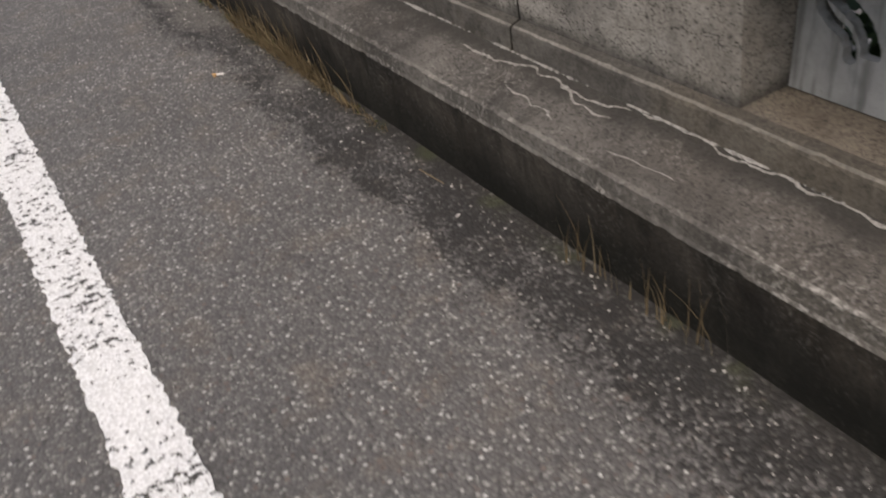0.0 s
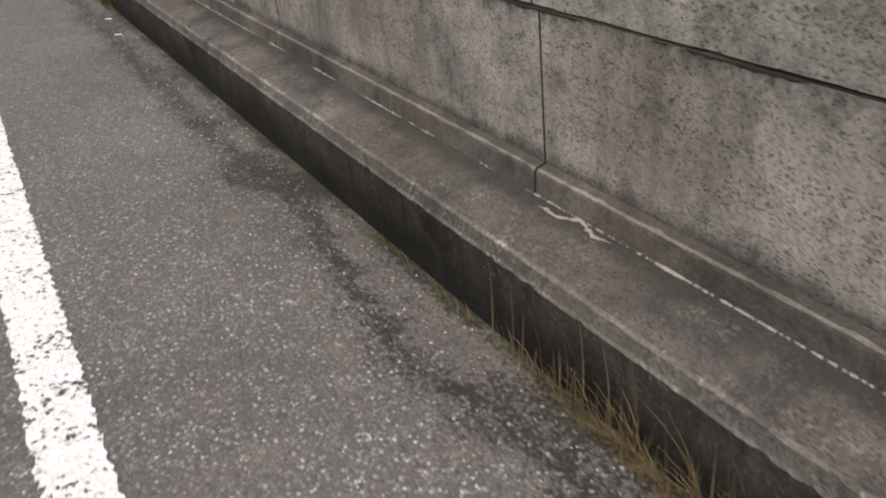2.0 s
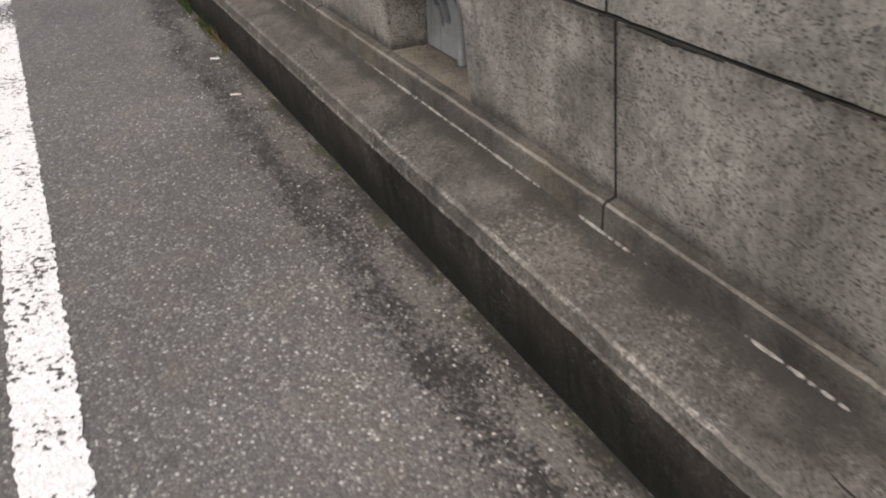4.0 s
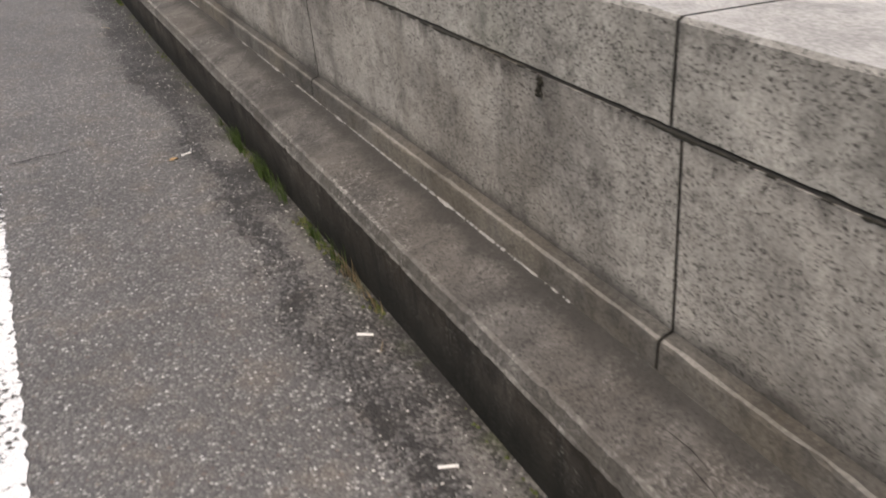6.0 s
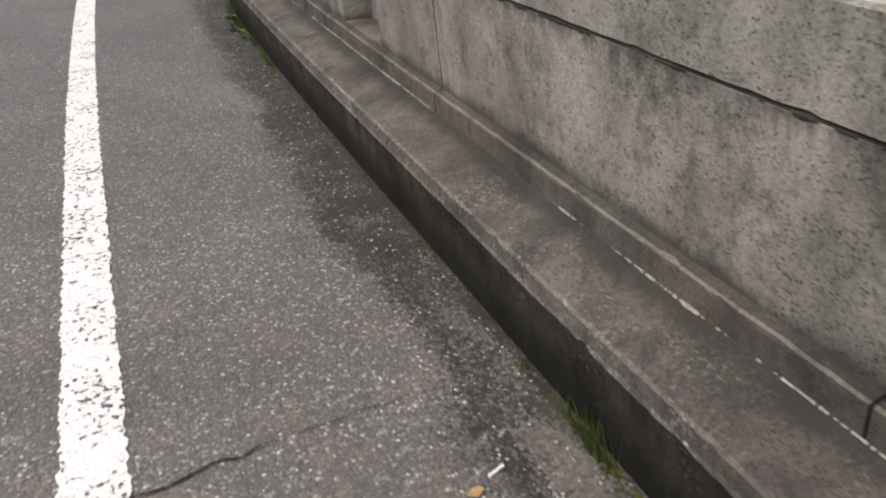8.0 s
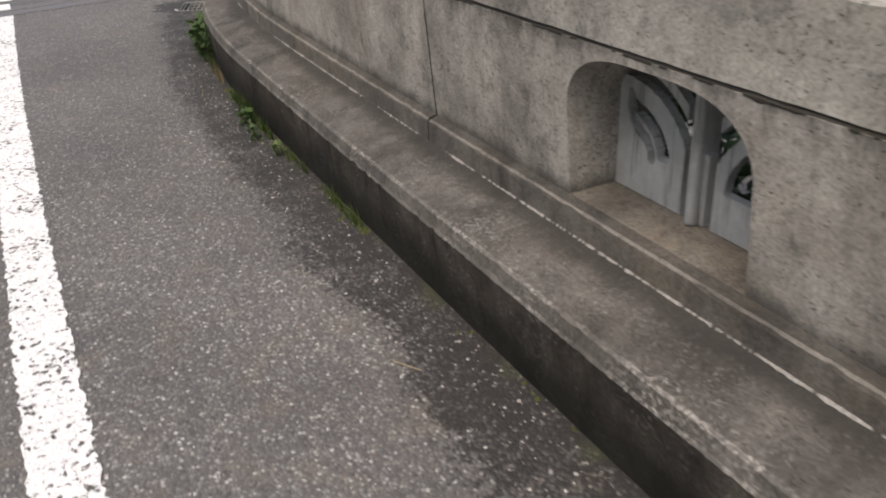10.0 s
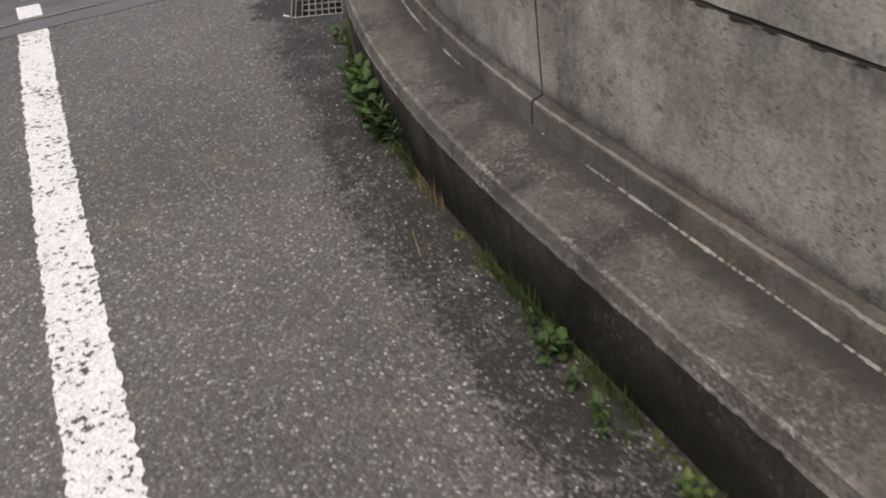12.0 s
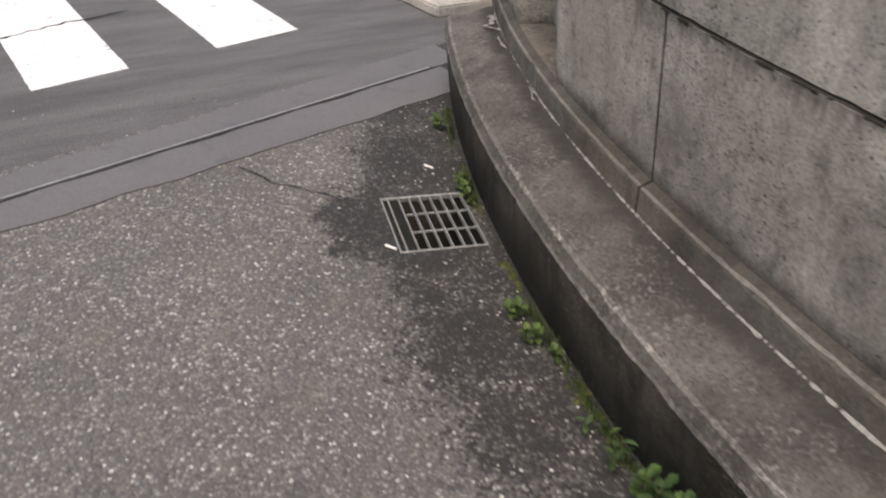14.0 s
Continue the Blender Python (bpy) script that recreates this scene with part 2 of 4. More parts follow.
def make_concrete(name, dark, light, pits=0.0, streak=0.0, bloom=0.0, spread=0.55, tint=(0.10, 0.085, 0.06), foot=None, drip=None, inner=None, dirt_shade=(0.03, 0.028, 0.025), spec=0.3):
    """Weathered cast concrete: cloudy, gritty, with pits, run-down streaks, black lichen and pale bloom."""
    n = Nodes(name)
    x, y, z = n.xyz()
    cloud = n.noise(3.2, 6.0, 0.68, dist=0.4)
    col = n.mix(n.ramp(cloud, [(0.35, 0.0), (0.65, 1.0)]), dark, light)
    col = n.mix(n.math("MULTIPLY", n.fit(n.noise(1.3, 5.0, 0.65), 0.46, 0.62), 0.45), col, tint)
    grit = n.noise(130.0, 4.0, 0.7)
    fine = n.ramp(grit, [(0.32, 0.64), (0.50, 1.0), (0.68, 1.30)])
    col = n.mix(1.0, col, fine, "MULTIPLY")
    hgt = grit
    if streak:
        run = n.noise(1.0, 5.0, 0.65, n.scale(n.pos, (17.0, 17.0, 1.6)))
        col = n.mix(n.math("MULTIPLY", n.fit(run, 0.48, 0.68), streak), col, dirt_shade)
    if pits:
        hole = None
        thin = n.fit(y, 8.8, 12.6, 0.0, 0.33)
        pock = n.fit(n.noise(24.0, 6.0, 0.75), 0.50, 0.66)
        col = n.mix(n.math("MULTIPLY", pock, 0.30 * pits), col, dirt_shade)
        for cell, need, low, span in ((190.0, 0.52, 0.05, 0.46), (120.0, 0.62, 0.02, 0.38), (72.0, 0.80, -0.06, 0.30)):
            c = n.cells(cell, n.scale(n.mix(0.016, n.pos, n.t.nodes.new("ShaderNodeTexNoise").outputs["Color"], "ADD"), (1.0, 0.75, 1.0)))
            r = n.t.nodes.new("ShaderNodeSeparateColor")
            n.set(r.inputs[0], c["Color"])
            few = n.fit(n.math("SUBTRACT", n.math("ADD", r.outputs[0], n.math("MULTIPLY", n.math("SUBTRACT", n.noise(4.5, 4.0), 0.5), 1.1)), thin), need, need + 0.06)
            size = n.math("MULTIPLY_ADD", r.outputs[1], span, low)
            rag = n.math("ADD", c["Distance"], n.math("MULTIPLY", n.math("SUBTRACT", n.noise(170.0, 4.0, 0.75), 0.5), 2.0))
            one = n.math("MULTIPLY", n.math("LESS_THAN", rag, size), few)
            hole = n.math("MAXIMUM", hole, one) if hole else one
        col = n.mix(n.math("MULTIPLY", hole, pits), col, (0.026, 0.024, 0.022))
        hgt = n.math("SUBTRACT", grit, n.math("MULTIPLY", hole, 2.5))
    blot = n.fit(n.noise(8.0, 7.0, 0.76), 0.52, 0.66)
    col = n.mix(n.math("MULTIPLY", blot, 0.45), col, dirt_shade)
    speck = n.fit(n.noise(75.0, 4.0, 0.7), 0.56, 0.70)
    col = n.mix(n.math("MULTIPLY", speck, 0.42), col, dirt_shade)
    if bloom:
        pale = n.math("MULTIPLY", n.fit(n.noise(85.0, 6.0, 0.78), spread, spread + 0.16), n.fit(n.noise(5.0, 5.0, 0.7), 0.40, 0.66))
        col = n.mix(n.math("MULTIPLY", pale, bloom), col, (0.42, 0.40, 0.37))
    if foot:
        # a tide-mark of grime with a ragged upper edge, soaked up out of the joint; on the kerb it also paints shade
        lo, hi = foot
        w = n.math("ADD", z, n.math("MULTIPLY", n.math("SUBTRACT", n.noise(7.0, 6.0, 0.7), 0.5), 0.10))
        col = n.mix(n.math("MULTIPLY", n.fit(w, hi, lo), 0.72), col, dirt_shade)
    if inner:
        # black dirt lodged along the joint with the base course
        lo, hi = inner
        w = n.math("ADD", kerb_offset(n), n.math("MULTIPLY", n.math("SUBTRACT", n.noise(6.0, 6.0, 0.7), 0.5), 0.14))
        col = n.mix(n.math("MULTIPLY", n.fit(w, lo, hi), 0.78), col, dirt_shade)
    if drip:
        # dirt washed out of the bed joint, in runs of uneven length
        lo, hi = drip
        w = n.math("ADD", z, n.math("MULTIPLY", n.math("SUBTRACT", n.noise(1.0, 5.0, 0.7, n.scale(n.pos, (16.0, 16.0, 3.0))), 0.5), 0.22))
        col = n.mix(n.math("MULTIPLY", n.fit(w, lo, hi), 0.60), col, dirt_shade)
    nrm = n.bump(hgt, 0.35, 0.004, n.bump(cloud, 0.25, 0.02))
    return n.done(col, 0.9, nrm, 0.0, spec)


M_ASPHALT = make_asphalt()
M_LINE = make_paint("worn_line_paint", 0.575)
M_STRIPE = make_paint("crossing_paint", 0.67)
M_WALL = make_concrete("wall_concrete", (0.172, 0.162, 0.149), (0.395, 0.373, 0.341), pits=0.84, streak=0.20, tint=(0.215, 0.192, 0.162), foot=(0.415, 0.470), drip=(0.785, 0.845))
M_COPING = make_concrete("coping_concrete", (0.175, 0.168, 0.154), (0.390, 0.374, 0.344), pits=0.86, streak=0.14, tint=(0.255, 0.258, 0.215))
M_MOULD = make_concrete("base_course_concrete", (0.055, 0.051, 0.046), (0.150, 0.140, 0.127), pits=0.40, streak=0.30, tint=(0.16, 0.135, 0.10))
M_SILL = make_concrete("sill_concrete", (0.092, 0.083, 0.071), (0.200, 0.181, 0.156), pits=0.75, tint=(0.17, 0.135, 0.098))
M_LEDGE = make_concrete("ledge_concrete", (0.040, 0.037, 0.034), (0.128, 0.119, 0.109), pits=0.85, bloom=0.55, spread=0.50, inner=(0.105, 0.175), tint=(0.085, 0.074, 0.062))
# kerb face: grime, with the shade on its lower part put into the colour
M_KERB = make_concrete("kerb_face_concrete", (0.013, 0.0118, 0.0105), (0.074, 0.066, 0.057), pits=0.6, streak=0.55, bloom=0.40, spread=0.52, tint=(0.040, 0.032, 0.024), foot=(0.06, 0.21), dirt_shade=(0.009, 0.0097, 0.0083), spec=0.15)
M_EDGE = make_concrete("worn_arris_concrete", (0.050, 0.046, 0.042), (0.160, 0.150, 0.137), bloom=0.85, spread=0.46, tint=(0.10, 0.09, 0.078))
M_BAND = make_concrete("kerb_chamfer_concrete", (0.042, 0.039, 0.035), (0.125, 0.117, 0.107), pits=0.7, streak=0.35, bloom=0.60, spread=0.49, tint=(0.08, 0.072, 0.058))
M_RIM = make_concrete("base_course_rim", (0.095, 0.089, 0.080), (0.240, 0.225, 0.205), bloom=0.45, spread=0.55, tint=(0.15, 0.135, 0.112))
# paler than the coping face: the top's sky brightness is put into the colour
M_CAP_SKYLIT = make_concrete("skylit_coping_top_concrete", (0.31, 0.298, 0.282), (0.50, 0.483, 0.460), pits=0.3, tint=(0.45, 0.42, 0.39), dirt_shade=(0.16, 0.15, 0.14))
M_JOINT = make_concrete("grimy_joint", (0.014, 0.0132, 0.0122), (0.040, 0.037, 0.033))
M_GROOVE = make_concrete("dark_base_course_top", (0.030, 0.028, 0.025), (0.105, 0.098, 0.088), pits=0.6, bloom=0.3, tint=(0.085, 0.070, 0.052))
# near black: the shade down in the drain pit is put into its colour
M_PIT = make_concrete("pit_shade_concrete", (0.006, 0.006, 0.006), (0.014, 0.013, 0.012))
M_SLAB = make_concrete("pavement_concrete", (0.32, 0.295, 0.265), (0.46, 0.43, 0.39), tint=(0.33, 0.28, 0.23))


def make_strip():
    n = Nodes("joint_mortar")
    c = n.mix(n.noise(2.0, 5.0), (0.105, 0.100, 0.104), (0.155, 0.148, 0.152))
    c = n.mix(1.0, c, n.ramp(n.noise(120.0, 3.0), [(0.3, 0.85), (0.7, 1.12)]), "MULTIPLY")
    c = n.mix(n.math("MULTIPLY", n.fit(n.noise(7.0, 5.0, 0.7), 0.55, 0.75), 0.5), c, (0.06, 0.058, 0.056))
    return n.done(c, 0.62, n.bump(n.noise(90.0, 3.0), 0.2, 0.002))


def make_plain(name, a, b, rough, scale=40.0, metal=0.0, spec=0.3, island=False, bump=0.2):
    n = Nodes(name)
    f = n.noise(scale, 4.0)
    if island:
        f = n.math("ADD", n.math("MULTIPLY", f, 0.5), n.math("MULTIPLY", n.island(), 0.6))
    return n.done(n.mix(n.ramp(f, [(0.25, 0.0), (0.75, 1.0)]), a, b), rough, n.bump(n.noise(scale * 2.5, 3.0), bump, 0.002), metal, spec)


def make_leaf(name, a, b, c):
    n = Nodes(name)
    r = n.math("ADD", n.math("MULTIPLY", n.one(), 0.5), n.math("MULTIPLY", n.island(), 0.5))
    col = n.ramp(r, [(0.0, a), (0.55, b), (1.0, c)])
    col = n.mix(n.math("MULTIPLY", n.fit(n.noise(35.0, 3.0), 0.5, 0.75), 0.4), col, (0.05, 0.045, 0.02))
    n.bsdf.inputs["Transmission Weight"].default_value = 0.0
    return n.done(col, 0.6, n.bump(n.noise(160.0, 2.0), 0.3, 0.002), 0.0, 0.25)


M_STRIP = make_strip()
M_STEEL = make_plain("weathered_steel", (0.22, 0.215, 0.21), (0.42, 0.41, 0.40), 0.5, 30.0, 0.6)
M_RUBBER = make_plain("black_joint_seal", (0.010, 0.010, 0.010), (0.025, 0.024, 0.023), 0.8)
M_GALV = make_plain("galvanised_steel", (0.18, 0.177, 0.167), (0.40, 0.395, 0.38), 0.5, 55.0, 0.35)


def make_cast():
    n = Nodes("grey_painted_casting")
    c = n.mix(n.ramp(n.noise(9.0, 5.0, 0.65), [(0.3, 0.0), (0.7, 1.0)]), (0.20, 0.207, 0.213), (0.34, 0.347, 0.352))
    run = n.noise(1.0, 5.0, 0.65, n.scale(n.pos, (42.0, 42.0, 3.0)))
    c = n.mix(n.math("MULTIPLY", n.fit(run, 0.50, 0.66), 0.6), c, (0.075, 0.075, 0.072))
    c = n.mix(n.math("MULTIPLY", n.fit(n.noise(120.0, 4.0, 0.7), 0.55, 0.72), 0.4), c, (0.09, 0.085, 0.075))
    return n.done(c, 0.62, n.bump(n.noise(60.0, 4.0), 0.25, 0.003), 0.0, 0.4)


M_CAST = make_cast()
M_CRACK = make_plain("crack_shadow_dirt", (0.010, 0.010, 0.009), (0.026, 0.024, 0.021), 0.95, 60.0)
M_CRUST = make_plain("black_crust", (0.010, 0.0095, 0.008), (0.030, 0.028, 0.021), 0.95, 90.0)
M_BLOOM = make_plain("lime_bloom", (0.09, 0.084, 0.077), (0.43, 0.412, 0.39), 0.9, 150.0)
M_GRASS = make_leaf("green_grass", (0.028, 0.046, 0.013), (0.070, 0.108, 0.028), (0.145, 0.190, 0.055))
M_STRAW = make_leaf("dry_grass", (0.115, 0.083, 0.045), (0.205, 0.158, 0.092), (0.38, 0.33, 0.23))
M_LEAF = make_leaf("weed_leaf", (0.024, 0.042, 0.016), (0.046, 0.080, 0.027), (0.090, 0.130, 0.042))
M_MUGWORT = make_leaf("cut_weed_leaf", (0.018, 0.038, 0.012), (0.042, 0.080, 0.022), (0.095, 0.150, 0.042))
M_MOSS = make_leaf("moss", (0.03, 0.038, 0.010), (0.065, 0.075, 0.020), (0.12, 0.12, 0.035))
M_STEM = make_plain("weed_stem", (0.10, 0.075, 0.03), (0.13, 0.15, 0.05), 0.7)
M_PAPER = make_plain("cigarette_paper", (0.66, 0.64, 0.60), (0.82, 0.81, 0.78), 0.85, 200.0)
M_FILTER = make_plain("cork_tip_paper", (0.42, 0.25, 0.10), (0.58, 0.38, 0.18), 0.85, 300.0)
M_DEAD = make_plain("dead_leaf", (0.24, 0.14, 0.06), (0.40, 0.27, 0.13), 0.8, 60.0)
M_GRIT = make_plain("grit", (0.05, 0.047, 0.043), (0.50, 0.48, 0.45), 0.9, 300.0, 0.0, 0.3, True)
MOSS_CLUMPS = ((8.70, 0.820, 0.042), (10.30, 0.823, 0.022), (6.82, 0.824, 0.008))
M_SHRUB = make_leaf("shrub_leaf", (0.012, 0.028, 0.010), (0.03, 0.06, 0.018), (0.06, 0.10, 0.03))


# ---- building helpers ----
def part(name, bm, material, parent=None, label=""):
    """One mesh object, under a thing or a part if one is given."""
    me = bpy.data.meshes.new(name)
    bm.to_mesh(me)
    bm.free()
    for m in material if isinstance(material, (list, tuple)) else [material]:
        me.materials.append(m)
    ob = new(name, me)
    if parent:
        ob.parent = parent
        ob.matrix_parent_inverse = parent.matrix_basis.inverted()
    if label:
        ob["label"] = label
    return ob


def empty(name, m=None):
    ob = new(name)
    ob.empty_display_size = 0.05
    if m:
        ob.matrix_basis = m
    return ob


def stations(s0, s1, step):
    n = max(1, math.ceil((s1 - s0) / step))
    return [s0 + (s1 - s0) * i / n for i in range(n + 1)]


def sweep(profile, s0, s1, step=0.06, skins=None, rough=0.0, smooth=(), cap=0):
    """A closed section of (u, z) pairs drawn along the stations, with its ends capped.
    skins: the material slot of each side; rough: how far its corners wander."""
    bm = bmesh.new()
    rings = []
    n = len(profile)
    for s in stations(s0, s1, step):
        ring = []
        for i, (u, z) in enumerate(profile):
            du = dz = 0.0
            if rough and i in smooth:
                k = noise.noise((s * 9, i * 7.3, 1.7)) * 0.28 + noise.noise((s * 31, i * 3.1, 5.2)) * 0.32 + noise.noise((s * 67, i * 5.1, 2.2)) * 0.34 + max(0.0, noise.noise((s * 22, i * 0.4, 8.4)) - 0.25) * 1.1
                du, dz = abs(k) * rough, k * rough * 0.6
            ring.append(bm.verts.new(at(s, u + du, z + dz)))
        rings.append(ring)
    for a, b in zip(rings, rings[1:]):
        for i in range(n):
            j = (i + 1) % n
            f = bm.faces.new((a[i], b[i], b[j], a[j]))
            f.material_index = skins[i] if skins else 0
    bm.faces.new(rings[0]).material_index = cap
    bm.faces.new(rings[-1][::-1]).material_index = cap
    bmesh.ops.recalc_face_normals(bm, faces=bm.faces)
    return bm


def box(bm, m, a, b):
    """An axis-aligned box from a to b, laid by the pose m."""
    vs = [bm.verts.new(m @ Vector((x, y, z))) for x in (a[0], b[0]) for y in (a[1], b[1]) for z in (a[2], b[2])]
    for q in ((0, 1, 3, 2), (4, 6, 7, 5), (0, 4, 5, 1), (2, 3, 7, 6), (0, 2, 6, 4), (1, 5, 7, 3)):
        bm.faces.new([vs[i] for i in q])


def ribbon(points, width, z, seed, thick=0.0, step=0.02):
    """A thin uneven band along a polyline on a surface of height z, or z(x, y)."""
    rnd = random.Random(seed)
    bm = bmesh.new()
    pts = []
    for (x0, y0), (x1, y1) in zip(points, points[1:]):
        n = max(1, int(math.hypot(x1 - x0, y1 - y0) / step))
        pts += [(x0 + (x1 - x0) * i / n, y0 + (y1 - y0) * i / n) for i in range(n)]
    pts.append(points[-1])
    rows = []
    for i, (x, y) in enumerate(pts):
        a, b = pts[max(i - 1, 0)], pts[min(i + 1, len(pts) - 1)]
        d = Vector((b[0] - a[0], b[1] - a[1])).normalized()
        side = Vector((-d.y, d.x))
        wander = side * (noise.noise((x * 14, y * 14, seed)) * 1.6 + noise.noise((x * 55, y * 55, seed)) * 0.35) * width
        taper = min(1.0, (i + 0.4) / 5, (len(pts) - i - 0.6) / 5)
        w = width * taper * rnd.uniform(0.35, 1.0) * (0.75 + 0.6 * noise.noise((x * 30, y * 30, seed + 0.5)))
        row = []
        for k in (-1, 1):
            p = Vector((x, y)) + wander + side * (k * w / 2)
            row.append(bm.verts.new((p.x, p.y, (z(p.x, p.y) if callable(z) else z) + thick)))
        rows.append(row)
    for a, b in zip(rows, rows[1:]):
        bm.faces.new((a[0], a[1], b[1], b[0]))
    bmesh.ops.recalc_face_normals(bm, faces=bm.faces)
    for f in bm.faces:
        if f.normal.z < 0:
            f.normal_flip()
    return bm


# ---- drain: its place, needed for the hole in the road ----
GRATE = pose(0.508, 19.152, 0, 0, 0, -19.0)          # middle of the grating; local x across, y along
GX0, GX1, GY0, GY1 = -0.165, 0.108, -0.175, 0.175


# ---- ground: one sheet to the horizon, with the drain's hole in it ----
def make_ground():
    bm = bmesh.new()
    hole = [GRATE @ Vector((x, y, 0)) for x, y in ((GX0, GY0), (GX1, GY0), (GX1, GY1), (GX0, GY1))]
    ring = [(-4, 14), (4, 14), (4, 24), (-4, 24)]
    far = [(-900, -900), (900, -900), (900, 900), (-900, 900)]
    h = [bm.verts.new(p) for p in hole]
    r = [bm.verts.new((x, y, 0)) for x, y in ring]
    f = [bm.verts.new((x, y, 0)) for x, y in far]
    for a, b in ((h, r), (r, f)):
        for i in range(4):
            j = (i + 1) % 4
            bm.faces.new((a[i], b[i], b[j], a[j]))
    bmesh.ops.recalc_face_normals(bm, faces=bm.faces)
    for q in bm.faces:
        if q.normal.z < 0:
            q.normal_flip()
    ob = part("ground", bm, M_ASPHALT)
    return tagged(ob, "worn grey asphalt road with pale aggregate and a damp gutter darkened by painted shade", "road", kind="structure")


make_ground()


# ---- kerb and sloping ledge ----
def ledge_z(u):
    return 0.286 + (u - 0.004) * (0.334 - 0.286) / 0.192


LEDGE_END = 20.48
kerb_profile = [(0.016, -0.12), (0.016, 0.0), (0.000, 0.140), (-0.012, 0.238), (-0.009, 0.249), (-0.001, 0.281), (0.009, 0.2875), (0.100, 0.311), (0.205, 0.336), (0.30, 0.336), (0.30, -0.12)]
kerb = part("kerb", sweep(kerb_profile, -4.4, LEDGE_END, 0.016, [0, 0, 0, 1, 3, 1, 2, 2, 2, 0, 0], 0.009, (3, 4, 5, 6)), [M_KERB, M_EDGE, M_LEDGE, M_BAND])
tagged(kerb, "concrete kerb blackened by grime and painted shade, with a chipped pale edge and grimy sloping ledge", "kerb", kind="structure")

# ---- parapet: base course, panels, upper course, one stone from joint to joint ----
parapet = tagged(empty("parapet_wall"), "weathered grey concrete parapet in pitted panels with arched openings", "wall", kind="structure")
GAP = 0.0044
SHIFT = {8.235: 0.035, 10.361: 0.063}                # how far a coping joint stands off the panel joint below it
base_profile = [(0.196, 0.325), (0.194, 0.395), (0.1955, 0.4035), (0.2015, 0.409), (0.229, 0.4176), (WALL_BACK, 0.425), (WALL_BACK, 0.20), (0.31, 0.20), (0.31, 0.325)]
FACE0, FACE1, TOP = 0.2273, 0.193, 0.826             # the panels lean a little towards the road
HALF, SPRING, RISE = 0.304, 0.654, 0.150


def arch(a):
    return SPRING + RISE * max(0.0, 1 - (abs(a) / HALF) ** 3.4) ** 0.5


def face_u(z):
    return FACE0 + (FACE1 - FACE0) * (z - 0.4176) / (TOP - 0.4176)


def make_panel(s0, s1, mid=None):
    """One wall panel, pierced by a flat-arched opening about station mid if that is given."""
    bm = bmesh.new()
    cols = stations(s0, s1, 0.15)
    if mid is not None:
        cols = [s for s in cols if abs(s - mid) > HALF + 0.03]
        cols += [mid + HALF * math.sin(math.pi / 2 * i / 20) for i in range(-20, 21)]
        cols.sort()
    low = 0.4176
    z_at = lambda s: arch(s - mid) if mid is not None and abs(s - mid) < HALF - 1e-6 else low

    def face_col(s, z):
        return [bm.verts.new(at(s, face_u(z), z)), bm.verts.new(at(s, WALL_BACK, z)), bm.verts.new(at(s, WALL_BACK, TOP)), bm.verts.new(at(s, FACE1, TOP))]

    prev = None
    for s in cols:
        edge = mid is not None and abs(abs(s - mid) - HALF) < 1e-6
        if edge:
            lowcol, highcol = face_col(s, low), face_col(s, SPRING)
            left, right = (lowcol, highcol) if s < mid else (highcol, lowcol)
            # the jamb
            bm.faces.new((lowcol[0], lowcol[1], highcol[1], highcol[0]))
        else:
            left = right = face_col(s, z_at(s))
        if prev:
            for i in range(4):
                j = (i + 1) % 4
                bm.faces.new((prev[i], left[i], left[j], prev[j]))
        else:
            first = right
        prev = right
    bm.faces.new(first).material_index = 1
    bm.faces.new(prev[::-1]).material_index = 1
    bmesh.ops.remove_doubles(bm, verts=bm.verts, dist=1e-5)
    bmesh.ops.recalc_face_normals(bm, faces=bm.faces)
    return bm


WALL_END = JOINTS[-1]
pairs = list(zip(JOINTS, JOINTS[1:]))
centres = []
for i, (a, b) in enumerate(pairs):
    mid = None
    if i - 2 in OPENINGS:
        mid = b - 1.072
        centres.append(mid)
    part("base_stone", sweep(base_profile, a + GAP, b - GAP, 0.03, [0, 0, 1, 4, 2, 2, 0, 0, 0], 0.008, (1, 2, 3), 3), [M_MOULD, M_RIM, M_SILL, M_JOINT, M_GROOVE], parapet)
    part("panel", make_panel(a + GAP, b - GAP, mid), [M_WALL, M_JOINT], parapet)
    up = [(0.195, 0.836), (0.186, 1.021), (0.195, 1.0295), (0.40, 1.034), (0.62, 1.026), (0.62, 0.836)]
    part("coping_stone", sweep(up, a + GAP + SHIFT.get(a, 0.038), b - GAP + SHIFT.get(b, 0.038), 0.035, [0, 0, 1, 1, 0, 0], 0.006, (0, 1, 2), 2), [M_COPING, M_CAP_SKYLIT, M_JOINT], parapet)
for s in JOINTS[1:-1]:
    part("joint_filling", sweep([(0.222, 0.30), (0.222, 0.40), (0.254, 0.4176), (0.220, TOP), (0.220, 0.83), (0.50, 0.83), (0.50, 0.30)], s - 0.03, s + 0.03, 0.03), M_JOINT, parapet)
    part("joint_filling", sweep([(0.220, 0.838), (0.212, 1.010), (0.50, 1.018), (0.50, 0.838)], s + SHIFT.get(s, 0.038) - 0.03, s + SHIFT.get(s, 0.038) + 0.03, 0.03), M_JOINT, parapet)
part("bed_joint", sweep([(0.1965, TOP + 0.001), (0.205, 0.8355), (0.50, 0.8355), (0.50, TOP + 0.001)], -4.4, WALL_END, 0.1), M_JOINT, parapet)


